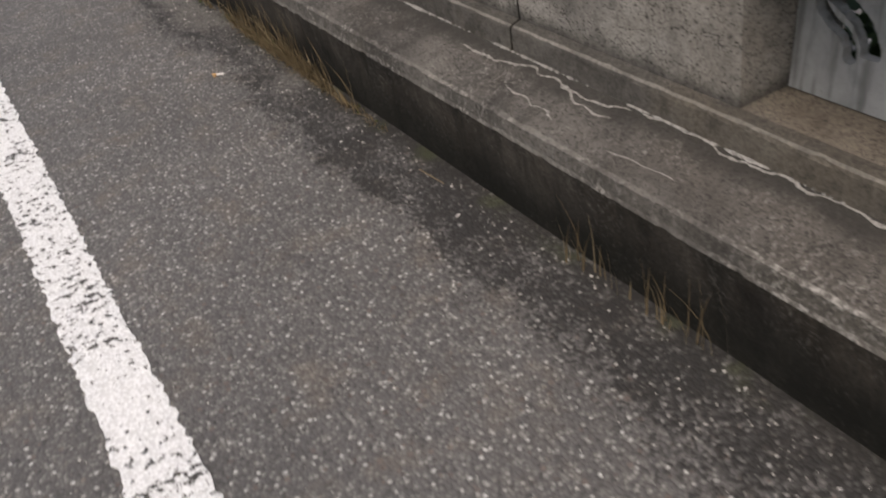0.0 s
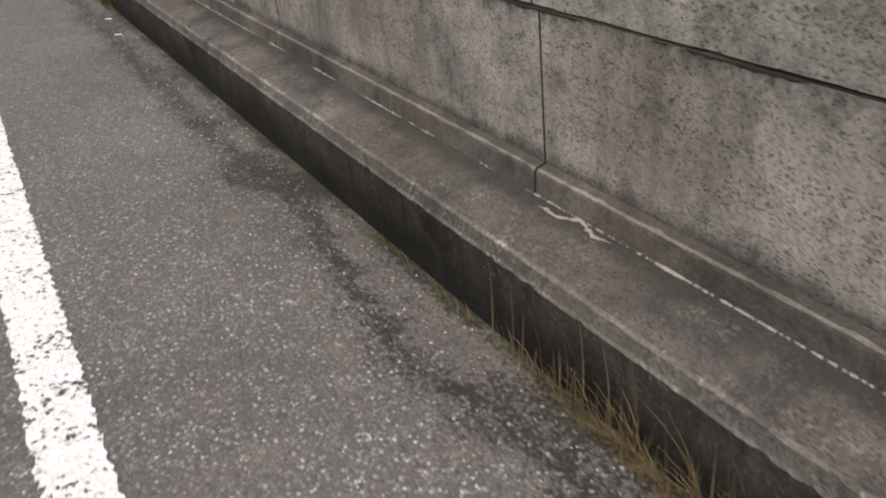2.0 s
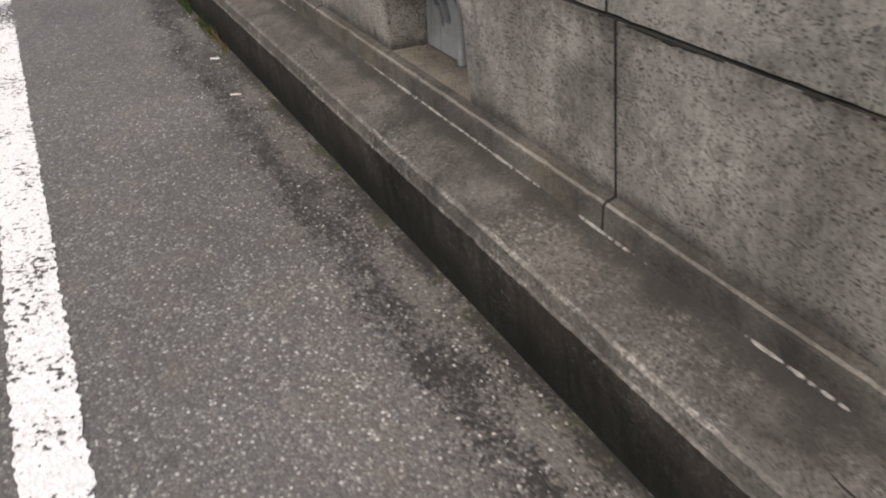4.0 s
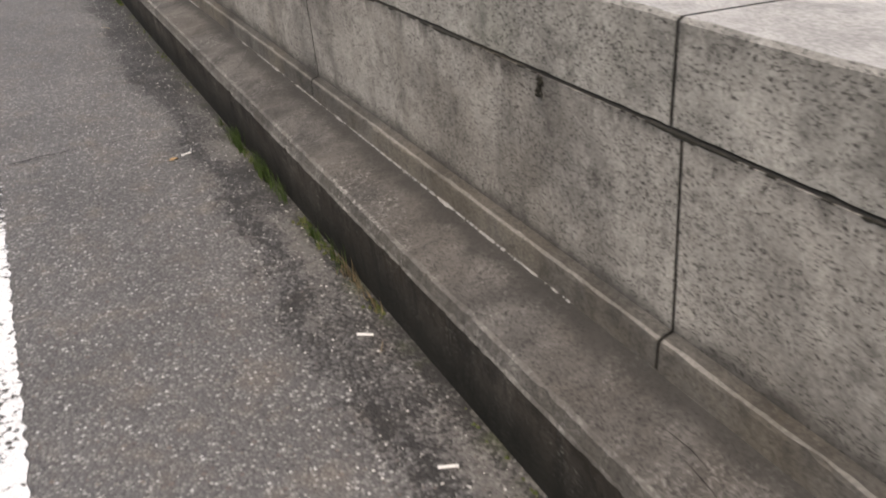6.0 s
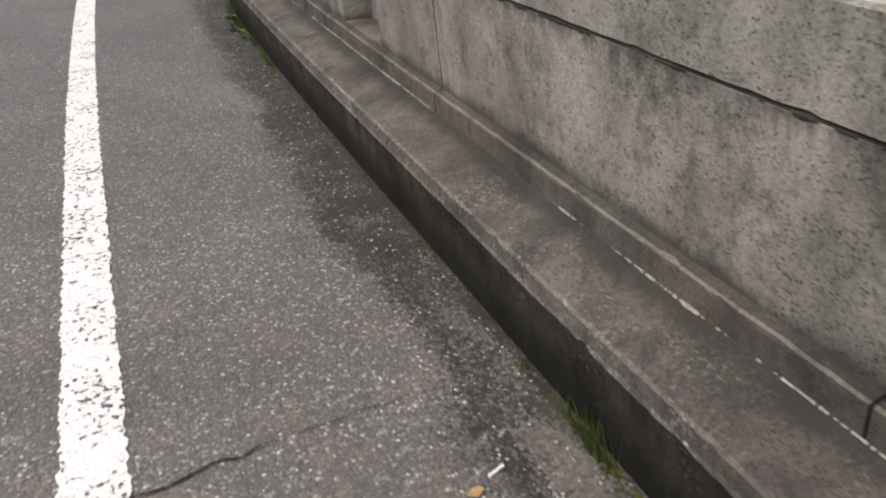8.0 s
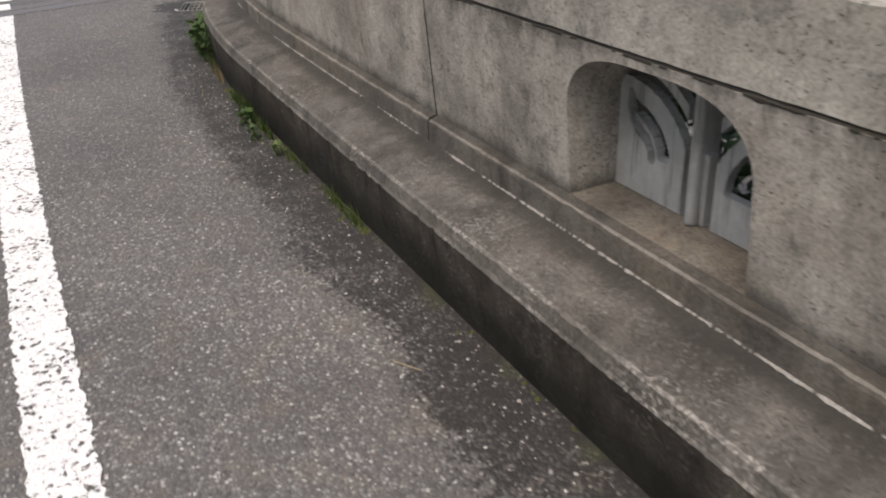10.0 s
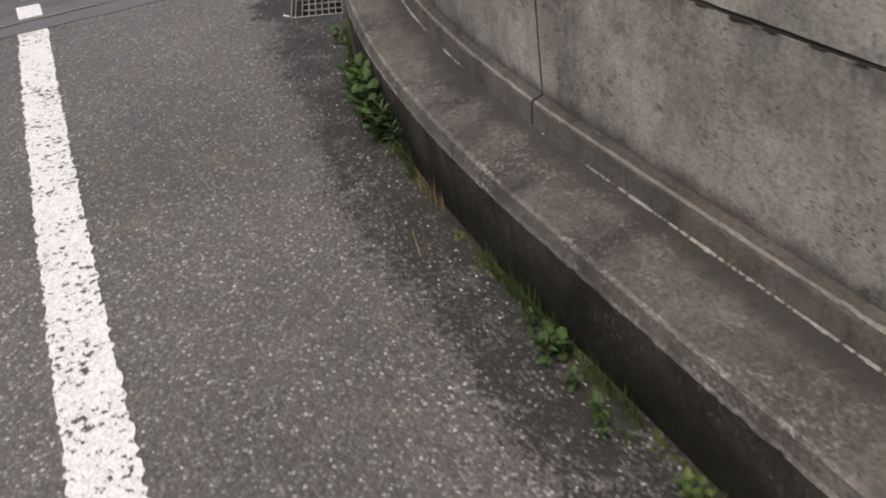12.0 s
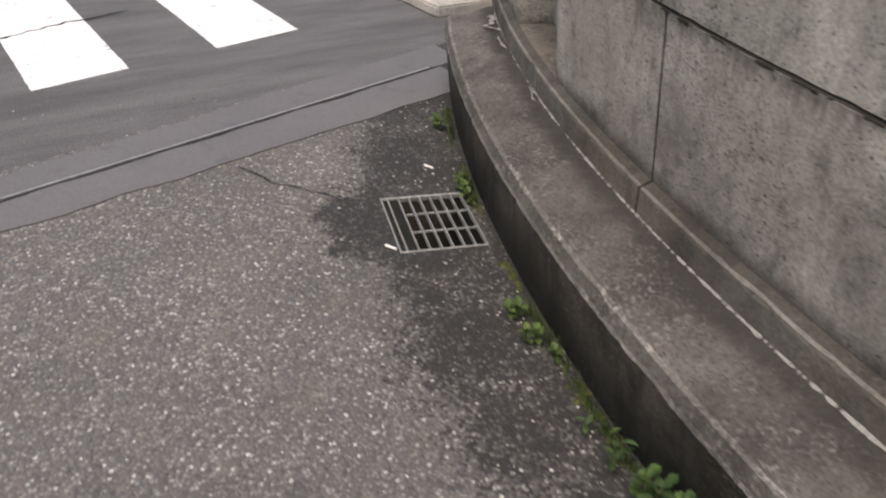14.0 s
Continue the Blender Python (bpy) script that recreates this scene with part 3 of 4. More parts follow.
# ---- black crust of dirt and moss along the bed joint ----
bm_all = bmesh.new()
last = None
for q in stations(-1.5, WALL_END - 0.05, 0.012):
    k = 0.6 * noise.noise((q * 3.1, 5.0, 2.0)) + 0.5 * noise.noise((q * 14, 6.0, 2.0)) + 0.4 * noise.noise((q * 50, 7.0, 2.0))
    w = max(0.0, k + 0.10) * 0.016
    if w < 0.001:
        last = None
        continue
    row = [bm_all.verts.new(at(q, u, z)) for u, z in ((face_u(TOP - w) + 0.001, TOP - w), (face_u(TOP) - 0.001 - w * 0.10, TOP - w * 0.40), (face_u(TOP) - 0.001, TOP + 0.001 + w * 0.12), (face_u(TOP) + 0.012, TOP + 0.001))]
    if last:
        for i in range(3):
            bm_all.faces.new((last[i], row[i], row[i + 1], last[i + 1]))
    last = row
bmesh.ops.recalc_face_normals(bm_all, faces=bm_all.faces)
tagged(part("black_crust", bm_all, M_CRUST), "ragged black crust of dirt along the wall joint", "dirt", kind="stuff")


# ---- castings in the openings ----
CURL = ((0.030, 0.672), (0.033, 0.638), (0.045, 0.607), (0.070, 0.587), (0.100, 0.571), (0.115, 0.548), (0.117, 0.528))


def grille_mask(a, z):
    """Whether the casting is solid at a (along the wall from its middle) and height z."""
    if abs(a) > HALF - 0.004 or z > arch(a) - 0.004:
        return False
    if abs(a) < 0.052:
        return abs(a) < 0.030 and z < 0.60            # low webs and slits beside the upright bar
    x, y = 0.285 - abs(a), z - 0.525
    r = math.hypot(x / 0.247, max(y, 0) / 0.190)
    if y > 0:
        if 1.0 < r < 1.17 or 1.30 < r < 1.46 or r > 1.62:
            return False
        if a > 0:
            if 0.58 < r < 0.74 and x > 0.04 and y > 0.012:
                return False
        elif 0.42 < r < 0.82:
            return False
    if a < 0 and y > 0 and r < 0.22:
        return False
    # the curl: a slot that drops, swings across and drops again
    if a > 0:
        for (p0, q0), (p1, q1) in zip(CURL, CURL[1:]):
            dx, dz = p1 - p0, q1 - q0
            t = min(1.0, max(0.0, ((x - p0) * dx + (z - q0) * dz) / (dx * dx + dz * dz)))
            if math.hypot(x - p0 - t * dx, z - q0 - t * dz) < 0.0125:
                return False
    return True


def make_casting(a0, a1):
    step, u0, u1 = 0.005, 0.0, 0.026
    na, nz = 122, 72
    bm = bmesh.new()
    grid = {}

    def vert(i, j, k):
        key = (i, j, k)
        if key not in grid:
            grid[key] = bm.verts.new((u1 if k else u0, (i - na / 2) * step, j * step))
        return grid[key]

    mid = lambda i: (i + 0.5 - na / 2) * step
    solid = [[a0 < mid(i) < a1 and grille_mask(mid(i), 0.425 + (j + 0.5) * step) for j in range(nz)] for i in range(na)]
    on = lambda i, j: 0 <= i < na and 0 <= j < nz and solid[i][j]
    for i in range(na):
        for j in range(nz):
            if not solid[i][j]:
                continue
            bm.faces.new((vert(i, j, 0), vert(i, j + 1, 0), vert(i + 1, j + 1, 0), vert(i + 1, j, 0)))
            bm.faces.new((vert(i, j, 1), vert(i + 1, j, 1), vert(i + 1, j + 1, 1), vert(i, j + 1, 1)))
            for di, dj, p, q in ((-1, 0, (i, j), (i, j + 1)), (1, 0, (i + 1, j + 1), (i + 1, j)), (0, -1, (i + 1, j), (i, j)), (0, 1, (i, j + 1), (i + 1, j + 1))):
                if not on(i + di, j + dj):
                    bm.faces.new((vert(*p, 0), vert(*p, 1), vert(*q, 1), vert(*q, 0)))
    for _ in range(4):
        edge = [v for v in bm.verts if v.co.z > 0.001 and any(abs(f.calc_center_median().x - 0.013) < 0.008 for f in v.link_faces)]
        bmesh.ops.smooth_vert(bm, verts=edge, factor=0.5, use_axis_x=False, use_axis_y=True, use_axis_z=True)
    bmesh.ops.recalc_face_normals(bm, faces=bm.faces)
    for f in bm.faces:
        f.smooth = False
    return bm


def make_bar():
    """The rounded upright bar, standing proud of the plates."""
    bm = bmesh.new()
    top = arch(0) - 0.425 - 0.003
    ring = [(0.040, -0.015), (-0.012, -0.015)] + [(-0.012 - 0.014 * math.sin(math.pi * i / 10), -0.015 * math.cos(math.pi * i / 10)) for i in range(1, 10)] + [(-0.012, 0.015), (0.040, 0.015)]
    rows = [[bm.verts.new((x * k, y * k, z)) for x, y in ring] for z, k in ((0.0, 0.92), (0.006, 1.0), (top - 0.006, 1.0), (top, 0.94))]
    for a, b in zip(rows, rows[1:]):
        for i in range(len(ring)):
            j = (i + 1) % len(ring)
            bm.faces.new((a[i], a[j], b[j], b[i]))
    bm.faces.new(rows[0])
    bm.faces.new(rows[-1][::-1])
    bmesh.ops.recalc_face_normals(bm, faces=bm.faces)
    return bm


casting = None
for mid in centres:
    m = pose(*at(mid, 0.365, 0.425), 0, 0, heading(mid))
    if casting is None:
        casting = empty("ornamental_grille")
        for a0, a1 in ((-0.4, 0.0), (0.0, 0.4)):
            part("wave_panel", make_casting(a0, a1), M_CAST, casting)
        part("upright_bar", make_bar(), M_CAST, casting)
        casting.matrix_basis = m
        tagged(casting, "grey painted cast grille of wave curls set in the arched opening", "grille", "grilles of the parapet")
    else:
        copy_thing(casting, m)

# ---- white edge line, dashes, crossing stripes ----
def painted(name, left, right, y0, y1, z, seed, skew=0.0, ragged=0.004):
    """A painted bar between two edges given as functions of y, with uneven borders and a real thickness."""
    rnd = random.Random(seed)
    bm = bmesh.new()
    rows = []
    for y in stations(y0, y1, 0.018):
        l, r = left(y) + rnd.uniform(-1, 1) * ragged, right(y) + rnd.uniform(-1, 1) * ragged
        rows.append([bm.verts.new((l, y + skew * (l - left(y0)), z)), bm.verts.new((r, y + skew * (r - left(y0)), z)),
                     bm.verts.new((l, y + skew * (l - left(y0)), 0.0005)), bm.verts.new((r, y + skew * (r - left(y0)), 0.0005))])
    for a, b in zip(rows, rows[1:]):
        bm.faces.new((a[0], a[1], b[1], b[0]))
        bm.faces.new((a[2], a[0], b[0], b[2]))
        bm.faces.new((a[1], a[3], b[3], b[1]))
    for a in (rows[0], rows[-1]):
        bm.faces.new((a[0], a[2], a[3], a[1]))
    bmesh.ops.recalc_face_normals(bm, faces=bm.faces)
    ob = part(name, bm, M_LINE if name == "line_long" else M_STRIPE)
    return tagged(ob, "thick white road paint worn through to the asphalt" if "line" in name else "bright white zebra crossing stripe on dark asphalt", "road marking", kind="structure")


painted("line_long", lambda y: line_x(y) - 0.15, line_x, -3.5, 19.70, 0.004, 3, 0.12, 0.007)
painted("line_dash_near", lambda y: -0.980, lambda y: -0.852, 19.93, 20.19, 0.009, 4, 0.15, 0.002)
painted("line_dash_far", lambda y: -0.942, lambda y: -0.822, 20.38, 20.64, 0.006, 5, 0.2, 0.002)
for k, (x0, x1, y) in enumerate(((-2.13, -1.68, 20.50), (-1.26, -0.81, 20.70), (-0.385, 0.042, 20.918), (0.487, 0.957, 21.12))):
    painted("stripe", lambda q, x0=x0: x0, lambda q, x1=x1: x1, y, y + 3.0, 0.005, 10 + k, 0.24, 0.003)

# ---- joint of the bridge deck: two mortar bands and a steel-lipped slit ----
def across(name, near, far, x0, x1, z0, z1, material, label, jag=0.0):
    bm = bmesh.new()
    rows = []
    for x in stations(x0, x1, 0.03):
        a, b = near(x), far(x)
        if jag:
            a += noise.noise((x * 5, 1.0, 3.0)) * jag + noise.noise((x * 23, 1.0, 3.0)) * jag * 0.4
            b += noise.noise((x * 5, 9.0, 3.0)) * jag + noise.noise((x * 23, 9.0, 3.0)) * jag * 0.4
        rows.append([bm.verts.new((x, a, z0)), bm.verts.new((x, a, z1)), bm.verts.new((x, b, z1)), bm.verts.new((x, b, z0))])
    for a, b in zip(rows, rows[1:]):
        for i in range(3):
            bm.faces.new((a[i], b[i], b[i + 1], a[i + 1]))
    bm.faces.new(rows[0])
    bm.faces.new(rows[-1][::-1])
    bmesh.ops.recalc_face_normals(bm, faces=bm.faces)
    return tagged(part(name, bm, material), label, "expansion joint", kind="structure")


slit = lambda x: 20.0976 + 0.2411 * x
across("joint_band_near", lambda x: 19.86 + 0.205 * x, lambda x: slit(x) - 0.014, -6, 1.30, 0, 0.005, M_STRIP, "smooth purplish grey mortar band across the road", 0.018)
across("joint_band_far", lambda x: slit(x) + 0.012, lambda x: 20.30 + 0.27 * x, -6, 1.45, 0, 0.005, M_STRIP, "smooth purplish grey mortar band across the road", 0.012)
across("joint_seal", lambda x: slit(x) - 0.013, lambda x: slit(x) + 0.004, -6, 1.24, 0, 0.002, M_RUBBER, "black rubber seal in the deck joint")
across("joint_lip", lambda x: slit(x) + 0.004, lambda x: slit(x) + 0.017, -6, 1.24, 0, 0.008, M_STEEL, "bare worn steel lip along the deck joint")

# ---- pale pavement past the parapet's end ----
bm = bmesh.new()
box(bm, Matrix.Identity(4), (1.72, 21.10, 0), (4.2, 26.0, 0.06))
bmesh.ops.bevel(bm, geom=bm.edges[:], offset=0.01, segments=2, affect="EDGES")
tagged(part("pavement", bm, M_SLAB), "pale beige concrete pavement beyond the end of the parapet", "pavement", kind="structure")


# ---- cracks ----
def crack(points, width, seed):
    tagged(part("road_crack", ribbon(points, width, 0.0065, seed), M_CRACK), "dark branching crack through the asphalt and line", "crack", kind="structure")


crack([(-1.03, 19.637), (-0.95, 19.628), (-0.86, 19.615)], 0.012, 11)
crack([(-2.6, 10.95), (-1.9, 11.02), (-1.29, 11.06), (-1.15, 11.065), (-1.09, 11.07), (-1.0, 11.10), (-0.86, 11.14), (-0.67, 11.18)], 0.015, 1)
crack([(-0.70, 11.17), (-0.45, 11.21), (-0.3, 11.22)], 0.008, 2)
crack([(-1.03, 11.05), (-1.09, 10.88), (-1.15, 10.66), (-1.22, 10.5)], 0.010, 3)
crack([(-1.06, 10.98), (-1.01, 10.80), (-1.04, 10.62)], 0.006, 4)
crack([(-1.20, 12.405), (-0.99, 12.42), (-0.90, 12.43)], 0.006, 5)
crack([(-1.16, 15.97), (-1.08, 15.955), (-1.01, 15.93), (-0.97, 15.88), (-0.90, 15.87)], 0.007, 6)
crack([(-1.13, 15.47), (-1.05, 15.455), (-0.97, 15.42), (-0.90, 15.43)], 0.010, 7)
crack([(-1.05, 15.86), (-1.06, 15.75), (-1.02, 15.63), (-1.04, 15.55)], 0.005, 8)
crack([(0.06, 19.86), (0.10, 19.82), (0.15, 19.63), (0.22, 19.56), (0.29, 19.42), (0.36, 19.39)], 0.012, 9)

crack([(-2.40, 20.95), (-0.38, 21.71), (-0.17, 21.81), (0.05, 21.88), (0.29, 21.96), (0.30, 21.96)], 0.024, 10)

# hairline cracks in the ledge
for k, pts in enumerate((((0.090, 8.06), (0.085, 7.97), (0.072, 7.90), (0.085, 7.80), (0.078, 7.70)), ((0.105, 8.14), (0.112, 8.03), (0.095, 7.95)), ((0.09, 5.40), (0.07, 5.25), (0.085, 5.12)))):
    bm = ribbon(pts, 0.0045, lambda x, y: ledge_z(x) + 0.002, 40 + k)
    tagged(part("ledge_crack", bm, M_CRACK), "fine dark crack wandering along the ledge", "crack", kind="structure")

# ---- drain grating ----
drain = tagged(empty("drain_grate", GRATE), "galvanised street drain grating over a dark pit beside the kerb", "drain")
bm = bmesh.new()
I4 = Matrix.Identity(4)


def local(name, boxes, material, label="", bevel=0.0015, parent=None):
    b = bmesh.new()
    for lo, hi in boxes:
        box(b, GRATE, lo, hi)
    if bevel:
        bmesh.ops.bevel(b, geom=b.edges[:], offset=bevel, segments=1, affect="EDGES")
    bmesh.ops.recalc_face_normals(b, faces=b.faces)
    return part(name, b, material, drain, label)


bx0, bx1, by0, by1 = -0.105, 0.107, -0.172, 0.172
local("frame", [((GX0, GY0, -0.016), (GX0 + 0.006, GY1, 0.003)), ((GX0 + 0.022, GY0, -0.016), (GX0 + 0.027, GY1, 0.002)), ((bx1 - 0.002, GY0, -0.016), (GX1, GY1, 0.003)),
                ((GX0, GY0 - 0.003, -0.016), (GX1, GY0 + 0.004, 0.003)), ((GX0, GY1 - 0.004, -0.016), (GX1, GY1 + 0.003, 0.003))], M_GALV)
local("frame_fill", [((GX0 + 0.006, GY0, -0.03), (GX0 + 0.022, GY1, -0.004)), ((GX0 + 0.027, GY0, -0.03), (bx0, GY1, -0.006))], M_KERB, "silted grey edge of the frame", 0)
for i in range(7):
    x = bx0 + (bx1 - bx0) * i / 6
    local("bar", [((x - 0.0022, by0, -0.014), (x + 0.0022, by1, 0.002))], M_GALV, "", 0.0008)
for j in range(4):
    y = by0 + (by1 - by0) * j / 3
    local("cross_rod", [((bx0, y - 0.0022, -0.007), (bx1, y + 0.0022, 0.0005))], M_GALV, "", 0.0008)
local("pit", [((GX0 - 0.05, GY0 - 0.05, -0.62), (GX1 + 0.05, GY1 + 0.05, -0.60)), ((GX0 - 0.05, GY0, -0.60), (GX0, GY1, -0.016)), ((GX1, GY0, -0.60), (GX1 + 0.05, GY1, -0.016)),
              ((GX0, GY0 - 0.05, -0.60), (GX1, GY0, -0.016)), ((GX0, GY1, -0.60), (GX1, GY1 + 0.05, -0.016))], M_PIT, "concrete pit coloured near black to stand for its shade", 0)

# ---- pale lime bloom in the joint between ledge and base course ----
on_ledge = lambda x, y: 0.338
rnd = random.Random(21)
bm_all = bmesh.new()
last = None
for q in stations(-0.5, 20.4, 0.004):
    zone = min(1.0, max(0.0, (noise.noise((q * 0.8, 3.0, 7.0)) * 0.7 + noise.noise((q * 3.7, 8.0, 7.0)) * 0.5 + 0.22) * 3.0))
    lump = 0.30 + 0.9 * max(0.0, noise.noise((q * 9, 1.0, 7.0))) + 0.8 * max(0.0, noise.noise((q * 41, 2.0, 7.0))) + 0.55 * noise.noise((q * 120, 4.0, 7.0)) - 0.16
    w = zone * max(0.0, lump) * 0.0072
    if w < 0.0006:
        last = None
        continue
    core = 0.1915 + 0.0015 * noise.noise((q * 6, 0.0, 9.0)) + 0.0022 * noise.noise((q * 38, 0.0, 9.0))
    row = [bm_all.verts.new(at(q, core - w, ledge_z(core - w) + 0.0022)), bm_all.verts.new(at(q, core - w * 0.3, ledge_z(core) + 0.003 + w * 0.25)), bm_all.verts.new(at(q, 0.1936, 0.3375 + w * 0.7))]
    if last:
        for i in (0, 1):
            bm_all.faces.new((last[i], row[i], row[i + 1], last[i + 1]))
    last = row
bmesh.ops.recalc_face_normals(bm_all, faces=bm_all.faces)
tagged(part("lime_bloom", bm_all, M_BLOOM), "broken white lime streaks in the ledge joint", "mineral stain", kind="stuff")


def bloom(points, width, seed):
    points = [tuple(at(q, u).xy) for u, q in points]
    zz = lambda x, y: ledge_z(min(max(x, 0.0), 0.19)) + 0.0035 if y < 13 else 0.3375
    tagged(part("lime_trail", ribbon(points, width, zz, seed, 0.0, 0.006), M_BLOOM), "meandering pale lime trail on the dark ledge", "mineral stain", "lime trails on the ledge")


bloom([(0.135, 2.05), (0.145, 1.90), (0.165, 1.75), (0.170, 1.60), (0.160, 1.50), (0.172, 1.38)], 0.013, 1)
bloom([(0.085, 1.76), (0.075, 1.70), (0.085, 1.66), (0.060, 1.62), (0.075, 1.56), (0.060, 1.52)], 0.010, 2)
bloom([(0.165, 1.62), (0.135, 1.52), (0.125, 1.46), (0.135, 1.40)], 0.009, 3)
bloom([(0.172, 3.97), (0.178, 3.90), (0.181, 3.80), (0.184, 3.68)], 0.017, 4)
bloom([(0.178, 20.33), (0.172, 20.20), (0.180, 20.08)], 0.034, 6)
bloom([(0.180, 20.02), (0.176, 19.85)], 0.016, 7)
bloom([(0.184, 19.45), (0.178, 19.30)], 0.012, 8)
bloom([(0.184, 1.36), (0.186, 1.22), (0.187, 1.08), (0.188, 0.92), (0.188, 0.74), (0.189, 0.60)], 0.011, 9)
bloom([(0.05, 1.32), (0.06, 1.20), (0.065, 1.12)], 0.005, 5)


# ---- weeds ----
def blade(bm, base, way, lean, length, width, rnd):
    """One curved, tapering grass blade."""
    side = Vector((-way.y, way.x, 0)) * width / 2
    last = None
    for i in range(5):
        t = i / 4
        p = base + way * (lean * length * t * t) + Vector((0, 0, length * t * (1 - 0.35 * lean * t)))
        w = (1 - t) ** 0.7
        pair = [bm.verts.new(p - side * w), bm.verts.new(p + side * w)] if i < 4 else [bm.verts.new(p)]
        if last:
            bm.faces.new((last[0], last[1], pair[1], pair[0]) if len(pair) == 2 else (last[0], last[1], pair[0]))
        last = pair


def grass_tuft(bm, s, u, n, height, seed, spread=0.05, lean=0.7, along=False):
    rnd = random.Random(seed)
    for _ in range(n):
        p = at(s + rnd.gauss(0, spread), min(u - abs(rnd.gauss(0, 0.012)), 0.0))
        a = rnd.uniform(0.62, 1.38) * math.pi + rnd.uniform(-0.5, 0.5)
        way = Vector((math.cos(a), math.sin(a) + rnd.uniform(-0.5, 0.5), 0)).normalized()
        if along:
            way = Vector((rnd.uniform(-0.25, 0.0), 1.0, 0)).normalized()
        blade(bm, p + Vector((0, 0, -0.004)), way, rnd.uniform(0.1, 1.2) * lean, height * rnd.uniform(0.4, 1.15), rnd.uniform(0.0014, 0.0030) if along else rnd.uniform(0.0025, 0.0065), rnd)


bm = bmesh.new()
for k, (s, n, h) in enumerate(((4.42, 22, 0.05), (4.05, 26, 0.06), (3.72, 40, 0.13), (3.55, 45, 0.16), (3.34, 60, 0.17), (3.12, 70, 0.17), (2.92, 60, 0.14), (2.76, 45, 0.12), (9.44, 36, 0.10), (9.30, 18, 0.08), (16.9, 24, 0.12))):
    grass_tuft(bm, s, -0.004, n, h, 100 + k, 0.06)
for k, (s, n, h) in enumerate(((1.12, 10, 0.16), (1.36, 8, 0.20), (3.45, 7, 0.30), (3.75, 6, 0.30), (3.05, 5, 0.32), (1.05, 6, 0.24), (16.85, 5, 0.19), (17.05, 3, 0.18))):
    grass_tuft(bm, s, -0.004, n, h, 150 + k, 0.08, 0.35)
for k, (s, n, h) in enumerate(((2.42, 40, 0.05), (2.58, 70, 0.06), (2.74, 80, 0.07), (2.88, 90, 0.08), (3.02, 90, 0.09), (3.16, 90, 0.09), (3.30, 80, 0.09), (3.44, 60, 0.08), (3.60, 40, 0.07))):
    grass_tuft(bm, s, -0.012, n, h, 700 + k, 0.06, 1.1)
for k, (s, n, h) in enumerate(((0.95, 4, 0.24), (1.30, 2, 0.22), (2.60, 4, 0.22), (2.80, 4, 0.25), (2.98, 5, 0.27), (3.15, 5, 0.29), (3.36, 5, 0.28))):
    grass_tuft(bm, s, -0.006, n, h, 720 + k, 0.05, 0.75, True)
tagged(part("dry_grass", bm, M_STRAW), "dry straw-coloured grass tufts at the foot of the kerb", "grass", kind="stuff")
bm = bmesh.new()
for k, (s, n, h) in enumerate(((3.2, 30, 0.06), (4.5, 25, 0.04), (9.80, 46, 0.07), (10.40, 80, 0.08), (10.50, 80, 0.09), (10.84, 80, 0.09), (10.92, 70, 0.08), (11.2, 24, 0.05),
                               (9.57, 26, 0.09), (10.20, 34, 0.09), (14.69, 50, 0.07), (14.89, 40, 0.06), (14.98, 24, 0.05), (15.27, 30, 0.06), (15.40, 34, 0.06), (15.76, 50, 0.06), (15.88, 60, 0.07), (16.08, 80, 0.09), (16.18, 70, 0.09), (16.28, 50, 0.08), (16.39, 60, 0.08),
                               (17.08, 40, 0.09), (17.34, 30, 0.07), (18.15, 40, 0.06), (18.25, 40, 0.07), (18.46, 40, 0.06), (18.58, 36, 0.06), (19.34, 44, 0.06), (19.42, 30, 0.05), (19.84, 34, 0.07), (20.0, 30, 0.06), (18.04, 30, 0.05))):
    grass_tuft(bm, s, -0.004, n, h * 1.3, 200 + k, 0.045, 0.5)
tagged(part("green_grass", bm, M_GRASS), "small green grass tufts growing in the gutter joint", "grass", kind="stuff")


def leaf_mesh(name, length, width, material, fold=0.15):
    """A pointed leaf along +y, folded along its midrib and drooping."""
    bm = bmesh.new()
    rows = []
    for i in range(6):
        t = i / 5
        w = width / 2 * math.sin(math.pi * min(t * 0.92 + 0.06, 1)) ** 0.8
        z = length * (0.22 * t - 0.42 * t * t)
        rows.append([bm.verts.new((-w, t * length, z + w * fold * 2)), bm.verts.new((0, t * length, z)), bm.verts.new((w, t * length, z + w * fold * 2))])
    for a, b in zip(rows, rows[1:]):
        for i in (0, 1):
            bm.faces.new((a[i], a[i + 1], b[i + 1], b[i]))
    me = bpy.data.meshes.new(name)
    bm.to_mesh(me)
    bm.free()
    me.materials.append(material)
    return me


LEAF_BROAD = leaf_mesh("leaf", 0.060, 0.026, M_LEAF)
LEAF_SLIM = leaf_mesh("leaf", 0.070, 0.010, M_LEAF)
LEAF_ROUND = leaf_mesh("leaf", 0.034, 0.024, M_GRASS)


